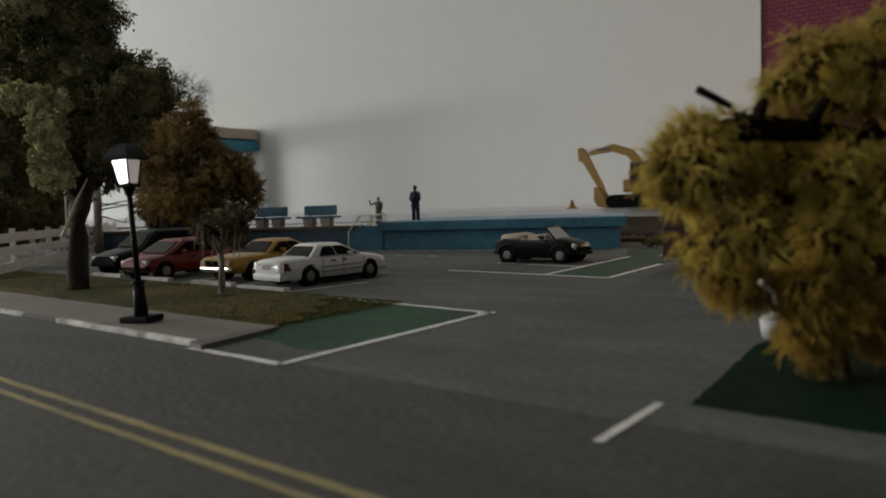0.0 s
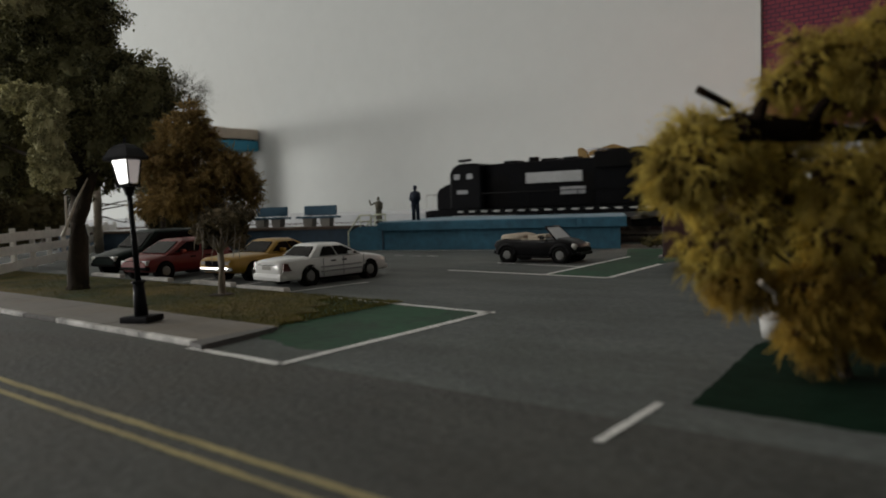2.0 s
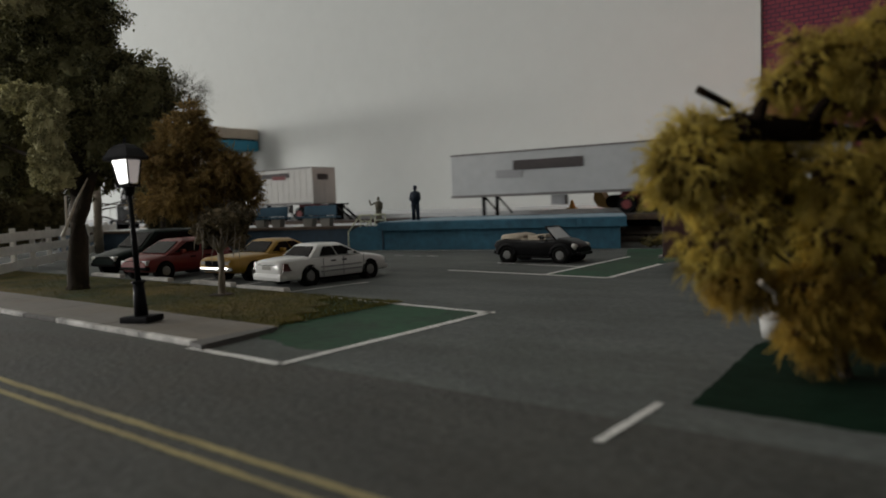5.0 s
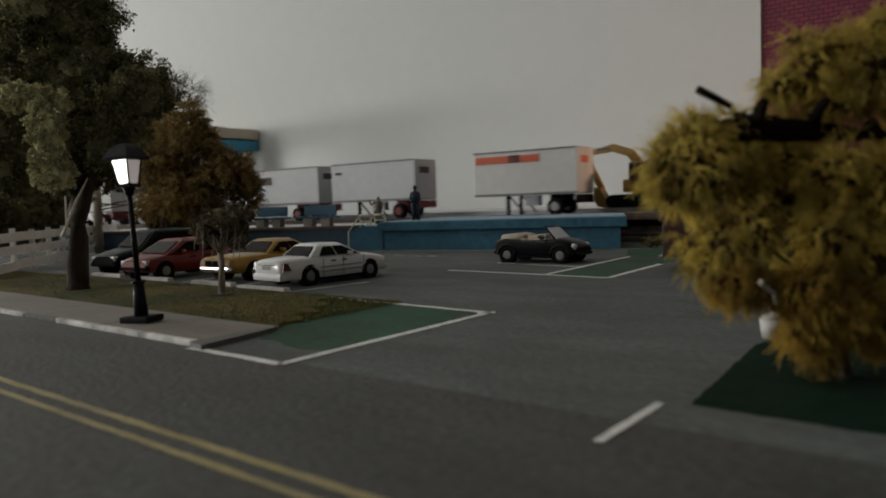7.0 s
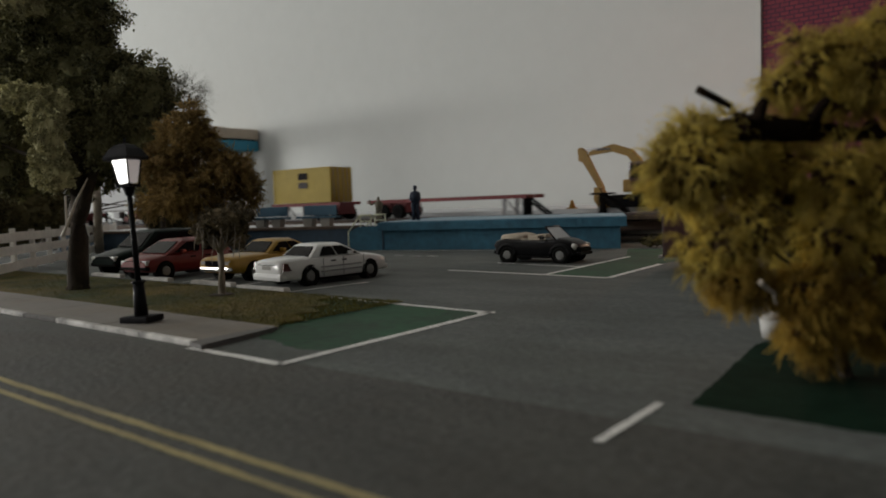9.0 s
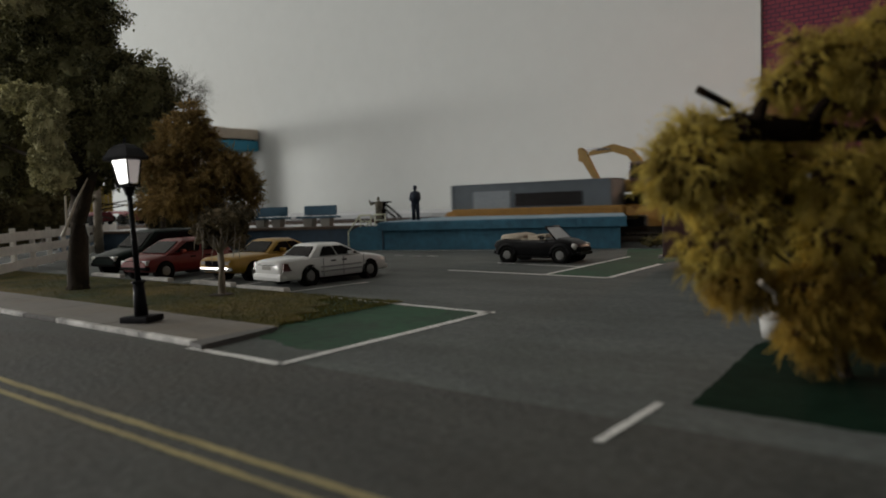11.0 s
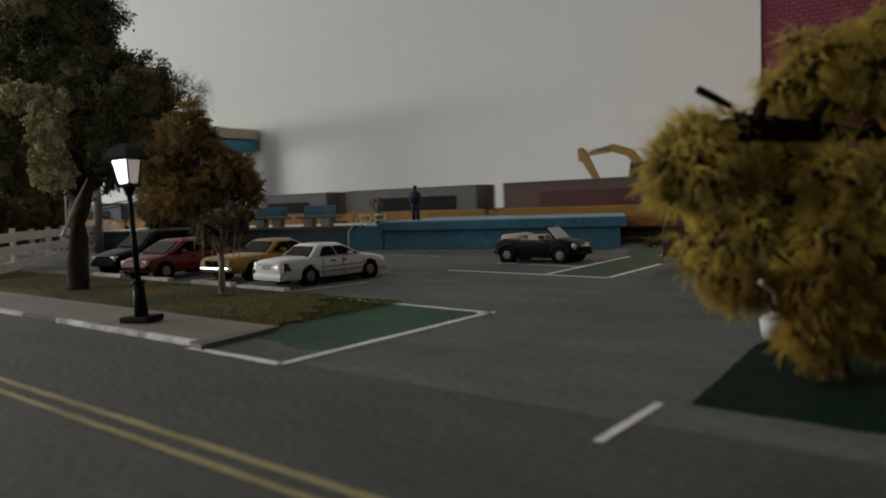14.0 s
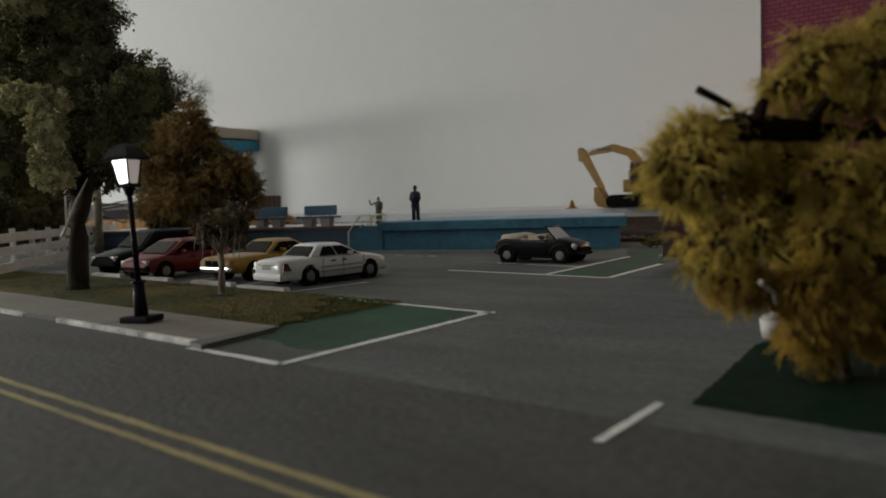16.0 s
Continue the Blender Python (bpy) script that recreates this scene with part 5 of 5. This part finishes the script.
figure(on_plat(-15.6, 4.4, 1.32, 0), "olive painted figurine waving near the platform steps", FIG_TAN,
       (((-0.26, 0, 1.4), (-0.5, -0.1, 1.25)), ((-0.5, -0.1, 1.25), (-0.62, -0.12, 1.6)), ((0.26, 0, 1.4), (0.3, -0.1, 0.95))), 1.7)

V = 38.85             # trees are turned to a common heading
# big dark tree on the lawn
tree("shade_tree", at(-24.3, 10.75, 0.05, V), "tall dark green model tree on the lawn", 4.4, 0.33, (0.14, 0.1),
     [("dark green foliage clumps", LEAF_DARK,
       [(-0.82, 1.2, 9.25, 2.03, 1.72, 1.64), (0.33, 0.78, 7.42, 1.33, 1.13, 1.24), (1.92, 0.72, 6.51, 1.37, 1.17, 1.18), (-1.36, 1.1, 7.73, 1.74, 1.28, 1.16), (0.71, 0.82, 4.95, 1.31, 1.11, 1.35), (1.18, 0.78, 5.88, 1.49, 1.23, 1.11), (-2.48, 1.44, 8.42, 1.56, 1.33, 1.56), (-2.94, 1.11, 4.72, 0.93, 0.79, 1.56), (2.02, 0.93, 5.1, 0.93, 0.79, 0.93), (-0.05, 1.05, 3.84, 0.74, 0.63, 0.82), (0.4, 0.9, 9.32, 0.86, 0.73, 0.76), (-2.81, 1.95, 5.37, 0.9, 0.77, 1.21), (-2.47, 1.85, 3.8, 0.96, 0.71, 0.64)], 110000, 0.05, 0.2, 1.3),
      ("paler olive foliage clumps", LEAF_LIT_OLIVE, [(-0.2, -0.85, 4.9, 0.54, 0.45, 1.5), (-1.05, -0.6, 6.23, 0.87, 0.6, 0.42), (0.26, -0.7, 6.1, 0.29, 0.25, 0.43), (-0.95, -0.95, 9.2, 0.95, 0.6, 0.5), (0.05, -0.8, 3.76, 0.47, 0.38, 0.54), (-0.48, -0.8, 3.78, 0.4, 0.33, 0.5)], 30000, 0.042, 0.4, 1.3)],
     BARK, 11, 8)
bm = bmesh.new()
limb(bm, (0.08, 0, 2.2), (0.75, 0.3, 4.2), 0.26, 0.16, 10, 4, 0.04, random.Random(6))
part("limb", bm, BARK, [o for o in bpy.data.objects if o.name == "shade_tree"][0])
pale = part("dead_branch", T((0, 0, 0), (0, 0, 0.01), 0.01), BARK_WHITE, [o for o in bpy.data.objects if o.name == "shade_tree"][0], "pale forked twig on the trunk")
bm = bmesh.new()
for p0, p1, r0, r1 in (((-0.19, -0.42, 1.8), (-0.01, -0.44, 2.13), 0.06, 0.05), ((-0.01, -0.44, 2.13), (0.02, -0.46, 3.1), 0.045, 0.035), ((-0.01, -0.44, 2.13), (0.34, -0.44, 2.91), 0.05, 0.045),
                       ((0.34, -0.44, 2.91), (0.75, -0.4, 3.65), 0.045, 0.02)):
    tube(bm, p0, p1, r0, r1, seg=6)
bm.transform(Matrix.Scale(K, 4))
bm.to_mesh(pale.data)
bm.free()
tree("autumn_tree", at(-17.84, 11.9, 0.05, V), "brown autumn model tree beside the parked cars", 2.4, 0.11, (0.05, 0.1),
     [("brown autumn foliage", LEAF_BROWN,
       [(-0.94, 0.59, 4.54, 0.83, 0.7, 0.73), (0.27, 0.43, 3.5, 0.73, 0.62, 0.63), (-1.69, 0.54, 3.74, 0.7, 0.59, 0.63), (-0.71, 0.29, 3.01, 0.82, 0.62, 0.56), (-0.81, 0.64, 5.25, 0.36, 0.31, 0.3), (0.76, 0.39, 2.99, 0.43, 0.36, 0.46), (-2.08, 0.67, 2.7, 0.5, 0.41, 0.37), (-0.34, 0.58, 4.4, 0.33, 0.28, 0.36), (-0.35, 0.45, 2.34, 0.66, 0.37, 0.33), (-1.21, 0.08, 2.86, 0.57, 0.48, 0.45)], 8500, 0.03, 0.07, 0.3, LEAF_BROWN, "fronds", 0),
      ("dull olive low foliage", LEAF_DULL, [(0.26, -0.16, 2.2, 0.71, 0.46, 0.42), (-0.32, -0.13, 1.83, 0.35, 0.3, 0.39), (0.61, -0.14, 1.75, 0.31, 0.26, 0.45)], 14000, 0.028, 0.3, 1.3)],
     BARK_PALE, 12, 7)
au = [o for o in bpy.data.objects if o.name == "autumn_tree"][0]
part("base_disc", T((0, 0, -0.02), (0, 0, 0.05), 0.42, 0.3, seg=16), BARK, au, "round brown base of the model tree")
rt = random.Random(41)
for k in range(12):
    bm = bmesh.new()
    x0, z0 = rt.uniform(-0.5, 0.8), rt.uniform(1.5, 2.2)
    x1, z1 = x0 + rt.uniform(-0.1, 0.3), z0 - rt.uniform(0.3, 0.75)
    limb(bm, (0.02, -0.1, 1.25), (x0, -0.45, z0), 0.035, 0.02, 5, 3, 0.05, rt)
    limb(bm, (x0, -0.45, z0), (x1, -0.6, z1), 0.02, 0.008, 5, 3, 0.03, rt)
    part("twig", bm, BARK_PALE, au, "thin pale drooping twig")
# golden tree close to the camera
# lobes past x = 1 lie out of view, added to shade the ground
GOLD = [(-1.96, -0.1, 2.85, 0.54, 0.44, 0.5), (-2.26, 0.1, 2.8, 0.35, 0.32, 0.4), (-1.96, 0.1, 3.23, 0.35, 0.24, 0.23), (-1.46, 0.15, 3.3, 0.31, 0.23, 0.24), (-1.45, 0.1, 2.77, 0.38, 0.33, 0.4), (-2.19, 0, 2.43, 0.26, 0.19, 0.19), (-0.93, 0.45, 2.69, 0.27, 0.27, 0.37), (0.2, 0.2, 4.15, 0.5, 0.4, 0.38), (-0.35, 0.2, 3.9, 0.31, 0.26, 0.27), (0.33, 0.0, 3.92, 0.43, 0.37, 0.43), (-0.73, 0.2, 3.76, 0.16, 0.12, 0.13), (0.55, 0.2, 4.5, 0.36, 0.26, 0.2), (-0.55, 0.2, 4.42, 0.2, 0.1, 0.06), (-0.48, 0.5, 3.33, 0.34, 0.22, 0.2), (-0.32, 0.15, 4.1, 0.3, 0.3, 0.3), (0.0, 0.2, 3.6, 0.45, 0.3, 0.25), (-0.6, 0.75, 2.9, 0.45, 0.3, 0.45), (-0.55, 0.8, 2.2, 0.4, 0.3, 0.5), (-0.75, 0.2, 3.85, 0.22, 0.2, 0.2), (-0.2, 0.1, 2.2, 0.4, 0.3, 0.35), (-1.98, 0.0, 1.92, 0.18, 0.17, 0.2), (-1.82, -0.1, 1.57, 0.26, 0.21, 0.22), (-1.65, -0.2, 1.84, 0.3, 0.26, 0.32), (-1.32, -0.25, 1.94, 0.23, 0.25, 0.39), (-1.55, -0.2, 1.3, 0.3, 0.24, 0.26), (-1.28, -0.2, 1.24, 0.22, 0.18, 0.15), (-0.2, -0.1, 2.65, 0.45, 0.37, 0.42), (0.24, -0.2, 2.48, 0.36, 0.37, 0.53), (-0.38, -0.3, 1.87, 0.37, 0.29, 0.33), (0.18, -0.25, 1.6, 0.37, 0.35, 0.46), (-0.73, -0.35, 1.18, 0.34, 0.28, 0.33), (-0.24, -0.3, 0.97, 0.4, 0.31, 0.34), (0.31, -0.1, 0.74, 0.34, 0.3, 0.38), (-0.64, -0.25, 0.64, 0.29, 0.2, 0.2), (-0.46, -0.1, 0.32, 0.19, 0.12, 0.1), (-0.47, 0.6, 1.99, 0.23, 0.34, 0.7), (1.23, 0.2, 3.27, 0.59, 0.56, 0.74), (1.24, 0.1, 1.87, 0.67, 0.63, 0.81), (1.03, 0.0, 0.77, 0.52, 0.41, 0.44)]
gold = tree("golden_tree", at(-1.69, 10.45, 0.0, V), "golden yellow feathery model tree close by", 1.5, 0.08, (-0.1, 0.3),
            [("golden feathery foliage", LEAF_GOLD,
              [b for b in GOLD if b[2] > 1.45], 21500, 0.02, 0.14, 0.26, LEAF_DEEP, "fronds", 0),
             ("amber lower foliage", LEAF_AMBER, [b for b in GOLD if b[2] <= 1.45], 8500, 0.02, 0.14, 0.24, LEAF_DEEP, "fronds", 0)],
            BARK, 13, 9)
bm = bmesh.new()
limb(bm, (-1.46, -0.12, 3.3), (0.8, 0.5, 3.15), 0.18, 0.08, 12, 14, 0.05, random.Random(3))
for a, b, r in (((-1.3, -0.3, 3.35), (-1.2, -0.35, 3.6), 0.1), ((-0.5, -0.1, 3.35), (-0.35, -0.2, 3.6), 0.09), ((0.3, 0.05, 3.3), (0.45, -0.15, 3.05), 0.09)):
    limb(bm, a, b, r, r * 0.6, 8, 4, 0.02, random.Random(9))
part("branch", bm, BARK_BLACK, gold, "thick dark broken branch")
bm = bmesh.new()
limb(bm, (-1.91, 0.0, 3.8), (-1.44, 0.1, 3.58), 0.06, 0.04, 8, 4, 0.015, random.Random(5))
part("twig", bm, BARK_BLACK, gold, "dark bare twig end")
bm = bmesh.new()
limb(bm, (-1.47, -0.75, 1.4), (-1.27, -0.7, 1.24), 0.03, 0.024, 6, 4, 0.012, random.Random(8))
limb(bm, (-1.27, -0.7, 1.24), (-1.23, -0.65, 1.1), 0.024, 0.018, 6, 4, 0.012, random.Random(8))
part("twig", bm, BARK_PALE, gold, "pale bare twig")
# feathery grey tree and dark bushes far behind the lawn
tree("feathery_tree", at(-36.0, 20.5, 0.0, V), "grey feathery model tree behind the parked cars", 4.5, 0.16, (0.2, 0.1),
     [("wispy grey foliage", LEAF_GREY, [(1.58, 0.57, 8.93, 0.92, 0.78, 0.74), (0.82, 0.59, 9.11, 0.55, 0.47, 0.55)], 900, 0.03, 0.05, 0.8, None, "fronds", 0),
      ("dark foliage", LEAF_DARK, [(0.0, 0, 4.6, 1.6, 1.4, 1.2), (1.8, 0, 3.8, 1.1, 1.0, 0.9)], 9000, 0.06, 0, 1.2)], BARK, 14, 7)
for i, (x, y, h, r) in enumerate(((-46, 14, 5.2, 3.0), (-52, 19, 4.8, 3.2), (-43, 24.6, 4.2, 1.5), (-40, 12.0, 5.6, 2.2), (-39.5, 24, 3.6, 1.3), (-56.5, 23.5, 4.8, 1.7))):
    tree("bush", at(x, y, 0.0), "dark leafy bush behind the fence", 1.2, 0.14, (0, 0),
         [("dark foliage", LEAF_BUSH, [(0, 0, h * 0.62, r, r * 0.8, h * 0.42), (r * 0.5, 0, h * 0.45, r * 0.6, r * 0.6, h * 0.35)], 9000, 0.07, 0, 1.2)], BARK, 20 + i, 5)
c = thing("traffic_cone", on_track(-1.7, 3.9, 1.78), "small yellow cone on the pale ledge", "cone")
part("cone", T((0, 0, 0.06), (0, 0, 0.6), 0.24, 0.06, seg=12), DIG_YELLOW, c)
part("base", B(-0.3, 0.3, -0.3, 0.3, 0, 0.07, bevel=0.01), DIG_YELLOW, c)
v, f, cv, cf = leaves([(-13.6 + 0.7 * i, 32.6 + 0.18 * i, 0.3, 0.5, 0.3, 0.32) for i in range(8)], 9000, 0.03, random.Random(31))
h = thing("hedge", at(0, 0, 0), "low dark green hedge beside the platform end", "hedge")
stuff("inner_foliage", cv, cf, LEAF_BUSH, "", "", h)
stuff("crown", v, f, LEAF_BUSH, "", "", h)
bt = thing("bare_tree", at(-47.2, 22.4, 0.0, V), "brown leafless model tree behind the fence", "tree")
bm = bmesh.new()
limb(bm, (0, 0, 0), (0.1, 0, 4.6), 0.34, 0.26, 10, 4, 0.06, random.Random(7))
part("trunk", bm, BARK_PALE, bt)
rb = random.Random(8)
for k in range(5):
    bm = bmesh.new()
    z = rb.uniform(2.4, 4.2)
    e = (rb.uniform(1.0, 3.2), rb.uniform(-0.6, 0.6), z + rb.uniform(-0.6, 0.9))
    limb(bm, (0.1, 0, z), e, 0.06, 0.025, 6, 4, 0.12, rb)
    for q in range(4):
        limb(bm, e, (e[0] + rb.uniform(-0.3, 0.8), e[1] + rb.uniform(-0.3, 0.3), e[2] + rb.uniform(-0.4, 0.5)), 0.025, 0.012, 5, 2, 0.05, rb)
    part("bare_branch", bm, BARK, bt)
# small white bollard with a red one behind it under the golden tree
for x, y, mt, lab, h in ((-3.2, 12.75, TR_WHITE, "small white painted bollard under the golden tree", 0.42), (-2.75, 12.9, RED, "small dull red hydrant under the golden tree", 0.62)):
    b = thing("bollard", at(x, y, 0), lab, "bollard")
    bm = T((0, 0, 0), (0, 0, h * 0.75), 0.15, 0.19, seg=14)
    tube(bm, (0, 0, h * 0.75), (0, 0, h), 0.19, 0.08, seg=14)
    part("post", bm, mt, b)

# ---- the train ----
TRAIN = []
W, S_ = TR_WHITE, TR_SILVER


def rolling(ob, offset, z):
    TRAIN.append((ob, offset, z))
    return ob


rolling(locomotive(), 12.4, RAIL_Z)
for a, b, h in ((31.6, 49.6, (8.1,)), (50.0, 65.2, ()), (65.6, 86.4, ()), (87.0, 114.6, (25.6,)), (115.0, 136.6, (2.6, 17.0))):
    rolling(flat_car(b - a, h), a, RAIL_Z)
rolling(trailer(7.3, W, "white ribbed semi-trailer with red underframe", ((0.6, 5.0, 4.85, 5.2, DARKMARK), (3.2, 4.6, 4.7, 5.0, RED))), 31.0, DECK)
rolling(trailer(14.0, S_, "long silver semi-trailer with a dark emblem", ((4.6, 9.2, 4.35, 4.95, DARKMARK), (3.4, 5.2, 3.9, 4.4, TRIM)), ribs=False), 50.6, DECK)
rolling(trailer(7.4, S_, "silver grey semi-trailer with a red rear underframe", ((0.4, 1.0, 4.75, 4.95, DARKMARK),), ribs=False), 66.0, DECK)
rolling(trailer(7.0, W, "white semi-trailer with an orange stripe", ((0.15, 4.6, 4.8, 5.25, ORANGE), (2.5, 3.3, 4.8, 5.28, CAR_MAROON)), False, False, ORANGE), 78.1, DECK)
rolling(chassis(7.0, True), 91.0, DECK)
rolling(container(5.7, 2.86, 5.47, CONT_YELLOW, "yellow twenty-foot container on a red chassis", ((2.6, 3.5, 1.75, 2.25, CONT_MARK), (2.6, 3.5, 1.1, 1.55, DARKMARK)), "containers on the train"), 91.4, 2.86)
rolling(chassis(12.6, False), 100.6, DECK)
skins = (CONT_BLUE, CONT_GREY, CONT_GREY, CONT_GREY, CONT_BROWN)
names = ("slate grey", "grey", "grey", "brownish grey", "maroon brown")
for i in range(5):
    o = 138.9 + i * 12.83
    rolling(well_car(12.83), o - 0.6, RAIL_Z)
    mk = ((1.6, 4.3, 0.9, 2.3, CONT_PALE), (4.6, 9.0, 1.3, 2.1, CONT_MARK)) if i < 3 else ((2.4, 9.2, 1.25, 2.15, CONT_MARK if i == 3 else CONT_RED),)
    rolling(container(10.7, RAIL_Z + 0.36, 3.58, skins[i], names[i] + " forty-foot container in a yellow well car", mk, "containers on the train"), o, RAIL_Z + 0.36)

# distance run by the train
RUN = [(0, 0), (0.5, 5.6), (1.1, 12.3), (1.5, 16.8), (2.0, 22.4), (2.5, 28.0), (3.0, 34.05), (3.5, 40.1), (4.0, 46.15), (4.6, 53.6), (5.4, 63.6), (6.3, 75.1), (7.0, 84.3),
       (7.35, 89.5), (7.7, 95.0), (8.0, 99.7), (8.3, 104.6), (8.8, 112.6), (9.2, 118.8), (10.2, 134.4), (11.3, 151.5), (11.5, 154.6), (12.0, 162.3), (12.5, 170.1), (13.2, 181.1), (13.8, 191.0), (14.3, 199.2), (14.8, 207.4), (16.0, 227.2)]


def motions():
    for ob, offset, z in TRAIN:
        walk(ob, [(t, on_track(offset - s, 0, z)) for t, s in RUN])


motions()
